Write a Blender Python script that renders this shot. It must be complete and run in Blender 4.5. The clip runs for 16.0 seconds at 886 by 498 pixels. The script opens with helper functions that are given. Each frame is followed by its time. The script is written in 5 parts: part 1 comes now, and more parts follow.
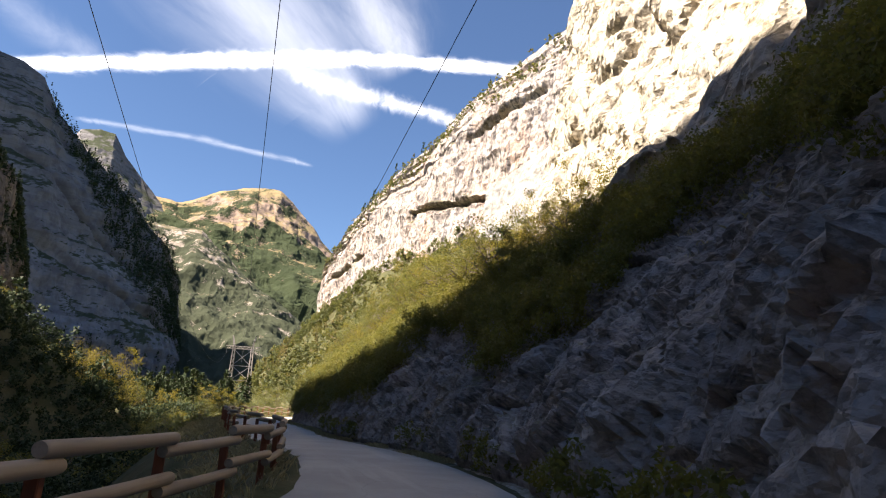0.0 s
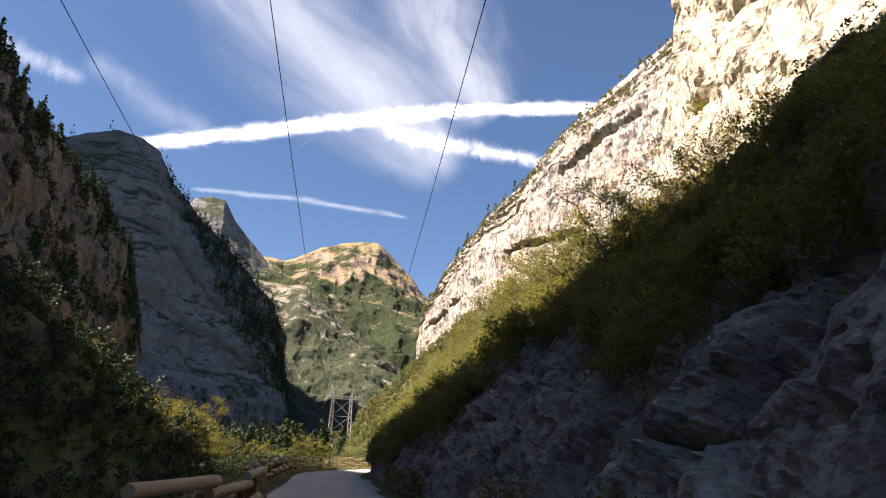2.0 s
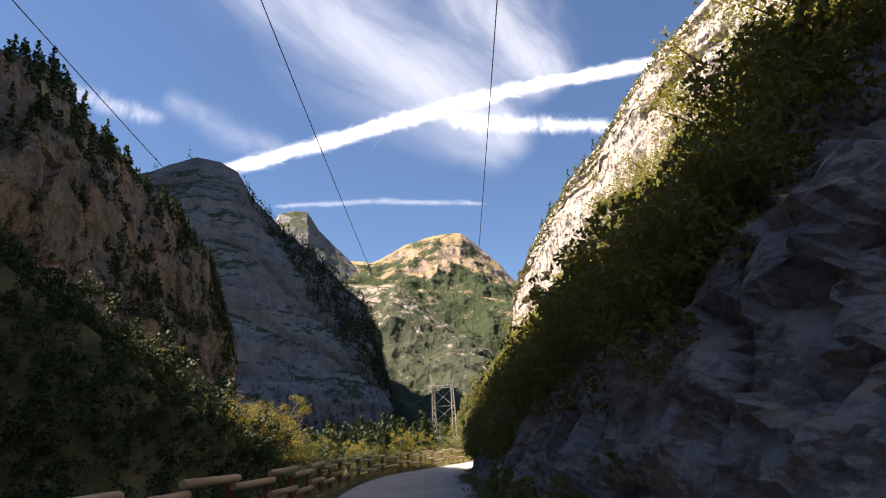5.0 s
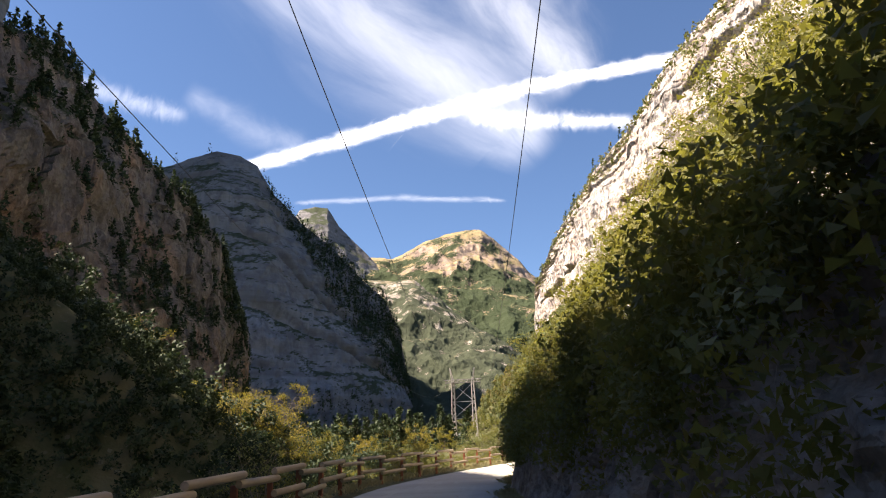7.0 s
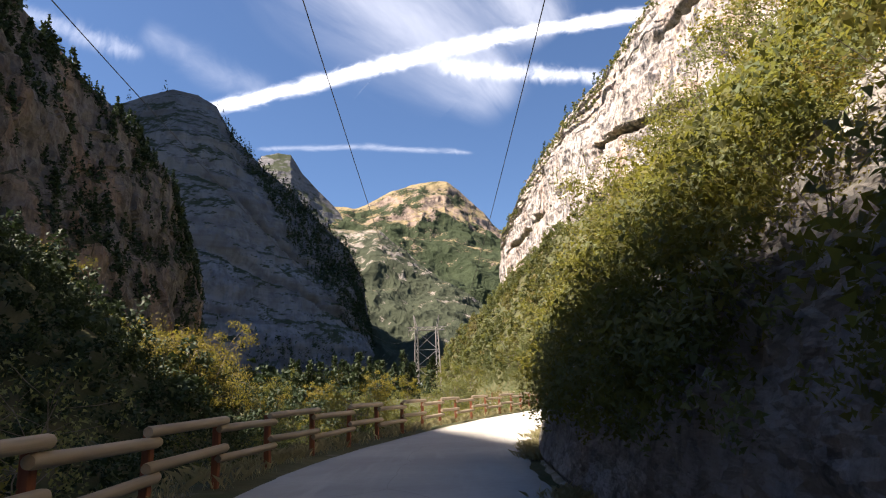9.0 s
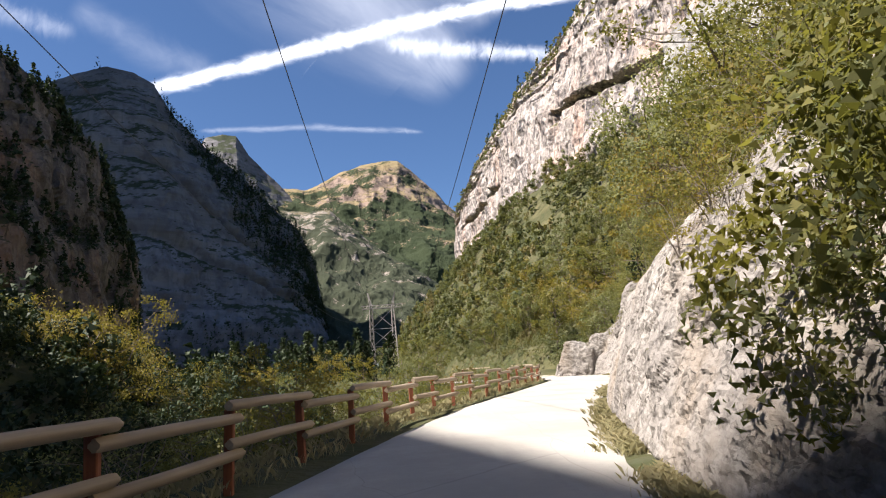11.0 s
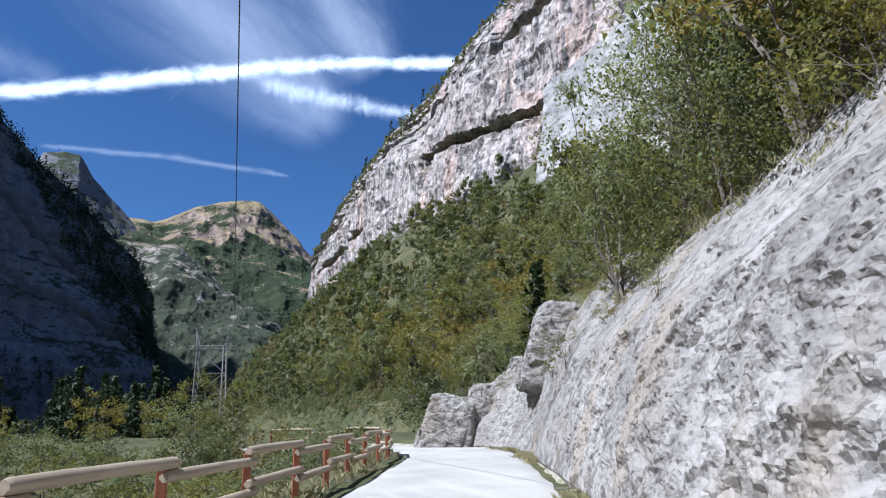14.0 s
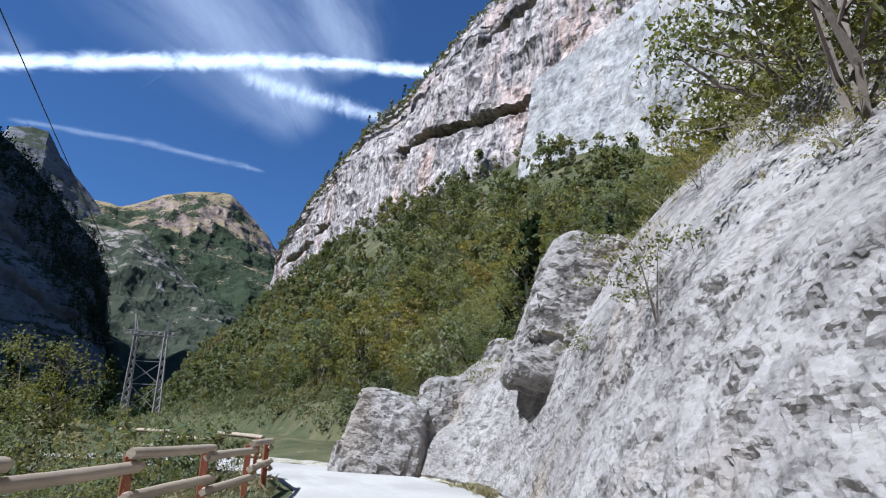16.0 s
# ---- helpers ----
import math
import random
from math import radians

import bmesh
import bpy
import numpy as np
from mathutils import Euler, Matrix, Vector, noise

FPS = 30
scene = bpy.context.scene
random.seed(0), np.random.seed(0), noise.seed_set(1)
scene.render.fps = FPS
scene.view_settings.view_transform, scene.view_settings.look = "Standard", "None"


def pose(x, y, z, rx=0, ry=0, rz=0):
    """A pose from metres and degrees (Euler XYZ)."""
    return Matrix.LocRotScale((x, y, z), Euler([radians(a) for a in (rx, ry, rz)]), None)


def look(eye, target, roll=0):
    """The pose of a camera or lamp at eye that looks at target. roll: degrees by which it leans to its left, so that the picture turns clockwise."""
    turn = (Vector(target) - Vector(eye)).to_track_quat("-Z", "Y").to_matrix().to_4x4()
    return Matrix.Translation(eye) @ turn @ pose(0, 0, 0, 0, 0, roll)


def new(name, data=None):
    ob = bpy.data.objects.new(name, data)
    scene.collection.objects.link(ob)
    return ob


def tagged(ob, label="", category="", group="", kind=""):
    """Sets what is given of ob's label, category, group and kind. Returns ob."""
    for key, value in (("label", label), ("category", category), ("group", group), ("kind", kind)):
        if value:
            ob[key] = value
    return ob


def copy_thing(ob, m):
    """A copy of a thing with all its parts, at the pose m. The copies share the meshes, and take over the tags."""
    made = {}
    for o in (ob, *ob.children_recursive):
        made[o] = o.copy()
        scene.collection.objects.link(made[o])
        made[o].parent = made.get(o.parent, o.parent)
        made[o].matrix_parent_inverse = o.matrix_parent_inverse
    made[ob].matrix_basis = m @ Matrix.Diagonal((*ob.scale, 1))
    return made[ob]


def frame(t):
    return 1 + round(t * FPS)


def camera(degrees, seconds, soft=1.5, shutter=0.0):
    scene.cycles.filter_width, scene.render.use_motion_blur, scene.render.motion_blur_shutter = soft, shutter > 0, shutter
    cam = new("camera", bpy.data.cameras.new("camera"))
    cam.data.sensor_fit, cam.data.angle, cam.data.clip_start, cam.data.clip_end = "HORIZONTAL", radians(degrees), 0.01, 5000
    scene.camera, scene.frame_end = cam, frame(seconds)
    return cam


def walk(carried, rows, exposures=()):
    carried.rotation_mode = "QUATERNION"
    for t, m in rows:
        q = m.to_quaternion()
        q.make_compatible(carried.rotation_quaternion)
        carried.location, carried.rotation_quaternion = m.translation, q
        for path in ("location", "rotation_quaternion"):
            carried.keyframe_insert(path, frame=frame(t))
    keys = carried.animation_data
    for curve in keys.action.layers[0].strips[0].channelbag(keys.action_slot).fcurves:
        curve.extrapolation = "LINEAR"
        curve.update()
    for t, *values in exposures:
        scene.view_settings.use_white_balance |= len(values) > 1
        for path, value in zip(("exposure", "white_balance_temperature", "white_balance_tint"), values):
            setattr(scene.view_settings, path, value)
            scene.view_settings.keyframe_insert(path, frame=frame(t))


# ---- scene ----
cam = camera(68.27, 16.0, soft=1.1)
PATH = [
    (0, pose(2.650, 6.500, 1.535, 104.08, 0, -15.13) @ pose(0, 0, 0, 0, 0, 3.26)),
    (0.5, pose(3.454, 8.726, 1.613, 102.16, 0, -12.99) @ pose(0, 0, 0, 0, 0, 1.48)),
    (1, pose(4.371, 11.341, 1.644, 103.34, 0, -9.63) @ pose(0, 0, 0, 0, 0, 3.59)),
    (1.5, pose(5.060, 13.826, 1.620, 106.12, 0, -8.41) @ pose(0, 0, 0, 0, 0, 1.05)),
    (2, pose(5.472, 16.184, 1.496, 107.71, 0, -6.14) @ pose(0, 0, 0, 0, 0, 2.49)),
    (2.5, pose(5.968, 18.966, 1.400, 104.21, 0, -5.12) @ pose(0, 0, 0, 0, 0, -1.96)),
    (3, pose(6.326, 21.708, 1.362, 105.74, 0, -3.06) @ pose(0, 0, 0, 0, 0, -3.71)),
    (3.5, pose(6.586, 24.327, 1.385, 106.10, 0, -0.75) @ pose(0, 0, 0, 0, 0, -3.65)),
    (4, pose(6.684, 26.763, 1.379, 107.54, 0, 0.54) @ pose(0, 0, 0, 0, 0, 0.19)),
    (4.5, pose(6.623, 29.460, 1.482, 106.52, 0, 0.78) @ pose(0, 0, 0, 0, 0, -0.44)),
    (4.7, pose(6.504, 30.699, 1.480, 106.80, 0, 0.90) @ pose(0, 0, 0, 0, 0, -2.71)),
    (6.8, pose(5.681, 43.098, 1.565, 104.12, 0, 2.54) @ pose(0, 0, 0, 0, 0, -4.25)),
    (7, pose(5.631, 44.316, 1.513, 106.53, 0, 3.31) @ pose(0, 0, 0, 0, 0, -2.56)),
    (7.5, pose(5.123, 46.919, 1.514, 108.16, 0, 3.48) @ pose(0, 0, 0, 0, 0, -4.63)),
    (8, pose(5.002, 49.940, 1.534, 109.21, 0, 3.70) @ pose(0, 0, 0, 0, 0, -0.78)),
    (8.5, pose(4.683, 52.836, 1.462, 108.35, 0, 2.84) @ pose(0, 0, 0, 0, 0, -0.01)),
    (9, pose(4.507, 55.798, 1.451, 102.22, 0, 0.28) @ pose(0, 0, 0, 0, 0, -1.96)),
    (9.2, pose(4.409, 56.926, 1.379, 101.38, 0, 1.33) @ pose(0, 0, 0, 0, 0, -1.67)),
    (11.3, pose(3.895, 67.989, 1.370, 99.81, 0, -4.82) @ pose(0, 0, 0, 0, 0, -3.64)),
    (11.5, pose(4.044, 69.230, 1.361, 98.29, 0, -6.70) @ pose(0, 0, 0, 0, 0, -1.29)),
    (12, pose(4.504, 72.170, 1.454, 101.01, 0, -11.53) @ pose(0, 0, 0, 0, 0, -4.29)),
    (12.5, pose(5.078, 75.152, 1.401, 104.04, 0, -13.76) @ pose(0, 0, 0, 0, 0, -2.75)),
    (13, pose(5.829, 78.231, 1.356, 104.55, 0, -14.97) @ pose(0, 0, 0, 0, 0, -1.78)),
    (13.5, pose(6.634, 81.397, 1.348, 103.90, 0, -17.59) @ pose(0, 0, 0, 0, 0, -2.91)),
    (14, pose(7.298, 84.270, 1.499, 104.42, 0, -16.56) @ pose(0, 0, 0, 0, 0, -1.73)),
    (14.5, pose(8.014, 86.942, 1.533, 112.88, 0, -17.11) @ pose(0, 0, 0, 0, 0, -2.11)),
    (15, pose(9.128, 90.173, 1.501, 109.66, 0, -17.29) @ pose(0, 0, 0, 0, 0, -0.50)),
    (15.5, pose(10.293, 93.146, 1.555, 110.21, 0, -21.71) @ pose(0, 0, 0, 0, 0, -2.56)),
    (16, pose(11.569, 96.190, 1.508, 105.26, 0, -19.14) @ pose(0, 0, 0, 0, 0, 1.97)),
]
EXPOSURES = [(0, 1.9, 6600, 13), (1.5, 1.75, 6700, 14), (4.5, 1.78, 6800, 14), (7.0, 1.95, 6700, 14), (8.2, 1.68, 6450, 14), (9.2, 1.68, 6400, 14), (11.4, 1.22, 5750, 12), (12.5, 0.92, 5000, 10), (14, 0.9, 4850, 10), (16, 0.8, 4850, 10)]
walk(cam, PATH, EXPOSURES)

# ---- world and sun ----
TO_SUN = Vector((-0.55, -0.10, 0.80)).normalized()
world = bpy.data.worlds.new("sky")
scene.world = world
world.use_nodes = True
_wn = world.node_tree.nodes
_sky = _wn.new("ShaderNodeTexSky")
_sky.sky_type, _sky.sun_disc = "NISHITA", False
_sky.sun_elevation = math.asin(TO_SUN.z)
_sky.sun_rotation = math.atan2(TO_SUN.x, TO_SUN.y)
_sky.altitude, _sky.air_density, _sky.dust_density, _sky.ozone_density = 900, 1.0, 0.15, 6.0
world.node_tree.links.new(_sky.outputs[0], _wn["Background"].inputs[0])
_wn["Background"].inputs[1].default_value = 0.047
sun = new("sun", bpy.data.lights.new("sun", "SUN"))
sun.data.energy, sun.data.angle, sun.data.color = 5.2, radians(0.53), (1.0, 0.89, 0.74)
sun.matrix_world = look((0, 0, 400), Vector((0, 0, 400)) - TO_SUN)


# ---- small tools ----
def node_mat(name):
    m = bpy.data.materials.new(name)
    m.use_nodes = True
    return m, m.node_tree.nodes, m.node_tree.links, m.node_tree.nodes["Principled BSDF"]


class Net:
    """Short-hand for building a node material."""

    def __init__(self, name, rough=0.9, spec=0.2):
        self.m, self.n, self.l, self.b = node_mat(name)
        self.b.inputs["Roughness"].default_value = rough
        self.b.inputs["Specular IOR Level"].default_value = spec
        self.co = self.n.new("ShaderNodeTexCoord").outputs["Object"]

    def put(self, sock, v):
        if isinstance(v, (int, float)):
            sock.default_value = v
        elif isinstance(v, (tuple, list)):
            sock.default_value = (*v, 1.0) if len(v) == 3 and sock.type == "RGBA" else v
        else:
            self.l.new(v, sock)

    def stretch(self, sx, sy, sz, rot=(0, 0, 0)):
        k = self.n.new("ShaderNodeMapping")
        k.inputs["Scale"].default_value = (sx, sy, sz)
        k.inputs["Rotation"].default_value = [radians(a) for a in rot]
        self.l.new(self.co, k.inputs["Vector"])
        return k.outputs[0]

    def noise(self, scale, detail=4, rough=0.55, vec=None, dist=0.0):
        k = self.n.new("ShaderNodeTexNoise")
        k.inputs["Scale"].default_value, k.inputs["Detail"].default_value = scale, detail
        k.inputs["Roughness"].default_value, k.inputs["Distortion"].default_value = rough, dist
        self.l.new(vec or self.co, k.inputs["Vector"])
        return k.outputs["Fac"]

    def cells(self, scale, feature="DISTANCE_TO_EDGE", vec=None):
        k = self.n.new("ShaderNodeTexVoronoi")
        k.feature = feature
        k.inputs["Scale"].default_value = scale
        self.l.new(vec or self.co, k.inputs["Vector"])
        return k.outputs["Distance"] if feature == "DISTANCE_TO_EDGE" else k.outputs["Color"]

    def ramp(self, fac, a, b, lo=0.0, hi=1.0):
        k = self.n.new("ShaderNodeMapRange")
        self.put(k.inputs[0], fac)
        for i, v in enumerate((a, b, lo, hi)):
            k.inputs[i + 1].default_value = v
        return k.outputs[0]

    def math(self, op, a, b=0.0):
        k = self.n.new("ShaderNodeMath")
        k.operation = op
        self.put(k.inputs[0], a)
        self.put(k.inputs[1], b)
        return k.outputs[0]

    def mix(self, fac, a, b, mode="MIX"):
        k = self.n.new("ShaderNodeMix")
        k.data_type, k.blend_type = "RGBA", mode
        self.put(k.inputs[0], fac)
        self.put(k.inputs[6], a)
        self.put(k.inputs[7], b)
        return k.outputs[2]

    def up(self):
        g = self.n.new("ShaderNodeNewGeometry")
        s = self.n.new("ShaderNodeSeparateXYZ")
        self.l.new(g.outputs["Normal"], s.inputs[0])
        return s.outputs["Z"]

    def facets(self, size, vec):
        """Flat fragments that each tilt their own way: their height and a random tone."""
        k = self.n.new("ShaderNodeTexVoronoi")
        k.inputs["Scale"].default_value = 1 / size
        self.l.new(vec, k.inputs["Vector"])
        ops = []
        for op, a, b in (("SUBTRACT", vec, k.outputs["Position"]), ("SUBTRACT", k.outputs["Color"], (0.5, 0.5, 0.5))):
            q = self.n.new("ShaderNodeVectorMath")
            q.operation = op
            self.put(q.inputs[0], a)
            self.put(q.inputs[1], b)
            ops.append(q.outputs[0])
        dot = self.n.new("ShaderNodeVectorMath")
        dot.operation = "DOT_PRODUCT"
        self.l.new(ops[0], dot.inputs[0])
        self.l.new(ops[1], dot.inputs[1])
        sep = self.n.new("ShaderNodeSeparateColor")
        self.l.new(k.outputs["Color"], sep.inputs[0])
        return dot.outputs["Value"], sep.outputs[0]

    def island(self):
        return self.n.new("ShaderNodeNewGeometry").outputs["Random Per Island"]

    def each(self):
        return self.n.new("ShaderNodeObjectInfo").outputs["Random"]

    def bump(self, h, strength=0.5, dist=0.1):
        k = self.n.new("ShaderNodeBump")
        k.inputs["Strength"].default_value, k.inputs["Distance"].default_value = strength, dist
        self.put(k.inputs["Height"], h)
        self.l.new(k.outputs[0], self.b.inputs["Normal"])

    def colour(self, c):
        self.put(self.b.inputs["Base Color"], c)
        return self.m


def rock_material(name, pale, mid, dark, unit, streak=0.0, streak_colour=(0.2, 0.2, 0.21), warm=None, green=0.0,
                  green_from=0.55, green_colour=(0.07, 0.085, 0.03), dry_colour=(0.17, 0.14, 0.07), strata=0.0, relief=0.5, cracks=0.5, chips=0.0, slant=(1, 0.7, 1.5, (20, 30, 10))):
    """Limestone: broad tone changes, cracks, run-off streaks, and turf where it lies flat enough. unit: metres of the main grain."""
    k = Net(name, 0.92, 0.15)
    broad, grain = k.noise(0.13 / unit, 4), k.noise(1.1 / unit, 6, 0.65)
    c = k.mix(k.ramp(broad, 0.36, 0.64), mid, pale)
    c = k.mix(k.ramp(grain, 0.52, 0.30), c, dark)
    if warm:
        c = k.mix(k.ramp(k.noise(0.21 / unit, 3, 0.5, k.stretch(1, 1, 0.5)), 0.52, 0.68, 0, 0.75), c, warm)
    if streak:
        runs = k.noise(1.6 / unit, 5, 0.62, k.stretch(1, 1, 0.07), 0.5)
        c = k.mix(k.ramp(runs, 0.5, 0.6, 0, streak), c, streak_colour)
    lines = k.cells(0.55 / unit, vec=k.stretch(1, 1, 1.5, (14, 22, 0)))
    c = k.mix(k.ramp(lines, 0.0, 0.05, cracks, 0), c, dark)
    h = k.math("ADD", k.math("MULTIPLY", grain, 1.0), k.ramp(lines, 0, 0.12, 0, 2 * cracks))
    far = 0.18 * unit
    h = k.math("MULTIPLY", h, 0.5)
    if chips:
        wob = k.n.new("ShaderNodeVectorMath")
        wob.operation = "MULTIPLY_ADD"
        tx = k.n.new("ShaderNodeTexNoise")
        tx.inputs["Scale"].default_value, tx.inputs["Detail"].default_value = 1.6 / unit, 4
        k.l.new(k.co, tx.inputs["Vector"])
        k.l.new(tx.outputs["Color"], wob.inputs[0])
        wob.inputs[1].default_value = (0.35 * unit, 0.35 * unit, 0.35 * unit)
        k.l.new(k.stretch(*slant), wob.inputs[2])
        for size, weight, tint in ((0.8 * unit, 1.0, 0.5), (0.30 * unit, 1.0, 0.7), (0.12 * unit, 0.8, 0.6)):
            flake, tone = k.facets(size, wob.outputs[0])
            c = k.mix(k.ramp(tone, 0.30, 0.08, 0, 0.3 * chips * tint), c, dark)
            c = k.mix(k.ramp(tone, 0.55, 0.95, 0, chips * tint), c, pale)
            h = k.math("ADD", h, k.math("MULTIPLY", flake, 1.5 * weight / far))
    if strata:
        beds = k.noise(0.9 / unit, 4, 0.6, k.stretch(0.14, 0.14, 1.6), 0.3)
        c = k.mix(k.ramp(beds, 0.45, 0.62, 0, strata), c, dark)
        h = k.math("ADD", h, beds)
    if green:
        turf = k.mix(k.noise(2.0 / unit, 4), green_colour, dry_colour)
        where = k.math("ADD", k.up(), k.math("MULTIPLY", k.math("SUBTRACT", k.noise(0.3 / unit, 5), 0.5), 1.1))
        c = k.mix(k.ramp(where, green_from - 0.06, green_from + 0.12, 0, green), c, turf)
    k.bump(h, relief, far)
    return k.colour(c)


# ---- fast noise for shaping meshes ----
def _hash(i, j, k, seed):
    n = (i.astype(np.int64) * 374761393 + j.astype(np.int64) * 668265263 + k.astype(np.int64) * 1103515245 + seed * 974711) & 0xFFFFFFFF
    n = ((n ^ (n >> 13)) * 1274126177) & 0xFFFFFFFF
    n = ((n ^ (n >> 16)) * 2246822519) & 0xFFFFFFFF
    return ((n ^ (n >> 15)) & 0xFFFFFF) / float(0xFFFFFF)


def vnoise(p, seed=0):
    q = np.floor(p)
    f = p - q
    f = f * f * (3 - 2 * f)
    i, j, k = (q[..., a] for a in range(3))
    out = 0
    for a in (0, 1):
        for b in (0, 1):
            for c in (0, 1):
                w = (f[..., 0] if a else 1 - f[..., 0]) * (f[..., 1] if b else 1 - f[..., 1]) * (f[..., 2] if c else 1 - f[..., 2])
                out = out + w * _hash(i + a, j + b, k + c, seed)
    return out * 2 - 1


def fbm(p, octaves=5, gain=0.5, seed=0):
    s, a, n = 0, 1.0, 0.0
    for o in range(octaves):
        s = s + a * vnoise(p * 2.03**o + o * 17.3, seed + o)
        n += a
        a *= gain
    return s / n


def ridged(p, octaves=4, seed=0):
    s, a = 0, 1.0
    for o in range(octaves):
        s = s + a * (1 - 2 * np.abs(vnoise(p * 2.1**o + o * 9.1, seed + o)))
        a *= 0.5
    return s / 2


def blocks(p, seed=0, tilted=False):
    """Random height per cell and nearness to the cell's rim, for broken rock."""
    q = np.floor(p)
    best, second, tone, tilt = np.full(p.shape[:-1], 9.0), np.full(p.shape[:-1], 9.0), np.zeros(p.shape[:-1]), np.zeros(p.shape[:-1])
    for a in (-1, 0, 1):
        for b in (-1, 0, 1):
            for c in (-1, 0, 1):
                i, j, k = q[..., 0] + a, q[..., 1] + b, q[..., 2] + c
                spot = np.stack([i + _hash(i, j, k, seed), j + _hash(i, j, k, seed + 1), k + _hash(i, j, k, seed + 2)], -1)
                d = ((spot - p) ** 2).sum(-1)
                near = d < best
                second = np.where(near, best, np.minimum(second, d))
                tone = np.where(near, _hash(i, j, k, seed + 3), tone)
                best = np.where(near, d, best)
                if tilted:
                    way = np.stack([_hash(i, j, k, seed + 4), _hash(i, j, k, seed + 5), _hash(i, j, k, seed + 6)], -1) - 0.5
                    tilt = np.where(near, ((p - spot) * way).sum(-1), tilt)
    if tilted:
        return tone, np.sqrt(second) - np.sqrt(best), tilt
    return tone, np.sqrt(second) - np.sqrt(best)


# ---- mesh tools ----
def mesh_object(name, verts, faces, material, parent=None, label="", smooth=False, uv=None):
    me = bpy.data.meshes.new(name)
    me.from_pydata([tuple(v) for v in np.asarray(verts, float).tolist()], [], faces.tolist() if hasattr(faces, "tolist") else faces)
    if uv is not None:
        layer = me.uv_layers.new(name="UVMap")
        loops = np.empty(len(me.loops), np.int32)
        me.loops.foreach_get("vertex_index", loops)
        layer.data.foreach_set("uv", np.asarray(uv, np.float32)[loops].ravel())
    me.materials.append(material)
    if smooth:
        me.polygons.foreach_set("use_smooth", np.ones(len(me.polygons), bool))
    me.update()
    ob = new(name, me)
    if parent:
        ob.parent = parent
    if label:
        tagged(ob, label)
    return ob


def grid_faces(nu, nv):
    """Quads of a grid of nu x nv points, in rows of nv."""
    a = (np.arange(nu - 1)[:, None] * nv + np.arange(nv - 1)[None, :]).ravel()
    return np.stack([a, a + nv, a + nv + 1, a + 1], 1)


def grid_normals(p):
    n = np.cross(np.gradient(p, axis=0), np.gradient(p, axis=1))
    return n / np.maximum(np.linalg.norm(n, axis=-1, keepdims=True), 1e-9)


def along(points, n):
    """n points at even steps along a polyline, rounded a little."""
    p = np.array(points, float)
    s = np.r_[0, np.cumsum(np.linalg.norm(np.diff(p, axis=0), axis=1))]
    return np.stack([np.interp(np.linspace(0, s[-1], n), s, p[:, a]) for a in range(3)], 1)


def polar(az, el, far):
    """A place seen from the middle of the road by its bearing (left of ahead), its height angle and its level distance."""
    return (5 - far * math.sin(radians(az)), 50 + far * math.cos(radians(az)), 1.5 + far * math.tan(radians(el)))


def loft(name, foot, top, nu, nv, material, push, profile=1.0, back=None, label="", category="", seed=0, lift=None, kind="structure", skirt=0.0):
    """A rock face from a foot line up to a top line, roughened by push(points, u, v), with a back slope behind its crest."""
    f, t = along(foot, nu), along(top, nu)
    v = np.linspace(0, 1, nv)
    run, rise = v, v ** (profile if isinstance(profile, (int, float)) else 1)
    if isinstance(profile, tuple):
        run, rise = np.interp(v, profile[0], profile[1]), np.interp(v, profile[0], profile[2])
    p = f[:, None] + (t - f)[:, None] * np.stack([run, run, rise], 1)[None]
    n = grid_normals(p)
    if n[..., 2].mean() < 0 or (n * (np.array([5, 50, 0]) - p.mean((0, 1)))).sum(-1).mean() < 0:
        n = -n
    u = np.linspace(0, 1, nu)[:, None] * np.ones((1, nv))
    vv = np.ones((nu, 1)) * v[None]
    d = push(p, u, vv) * (1 - 0.75 * vv**8)
    p = p + n * d[..., None]
    if lift is not None:
        p[..., 2] += lift(p, u, vv)
    if back:
        k = 7
        away = np.array(back, float)
        tail = p[:, -1][:, None] + away[None, None] * (np.linspace(0, 1, k + 1)[1:, None])[None]
        tail[..., 2] += fbm(tail / (np.linalg.norm(away) * 0.2), 3, seed=seed) * np.linalg.norm(away) * 0.04
        p = np.concatenate([p, tail], 1)
    if skirt:
        p = np.concatenate([p[:, :1] + np.array([0.2 * skirt, 0, -skirt]), p], 1)
    nv2 = p.shape[1]
    ob = mesh_object(name, p.reshape(-1, 3), grid_faces(nu, nv2), material)
    me = ob.data
    me.update()
    if sum(q.normal.z for q in me.polygons) < 0:
        me.flip_normals()
    tagged(ob, label, category, kind=kind)
    return ob, p


# ---- materials of the land ----
M_BANK = rock_material("bank_rock", (0.36, 0.333, 0.308), (0.225, 0.205, 0.188), (0.088, 0.078, 0.072), 0.42, warm=(0.28, 0.225, 0.17), green=0.7, green_from=0.95, relief=0.55, cracks=0.12, chips=0.42, slant=(1, 0.6, 1.8, (10, 12, 0)))
M_CRAG = rock_material("crag_rock", (0.62, 0.56, 0.47), (0.50, 0.455, 0.38), (0.26, 0.23, 0.19), 1.6, 0.3, (0.27, 0.24, 0.21), warm=(0.54, 0.43, 0.28), green=0.7, green_from=0.75, cracks=0.2, relief=0.8, chips=0.6, slant=(1, 1, 0.6, (0, 0, 0)))
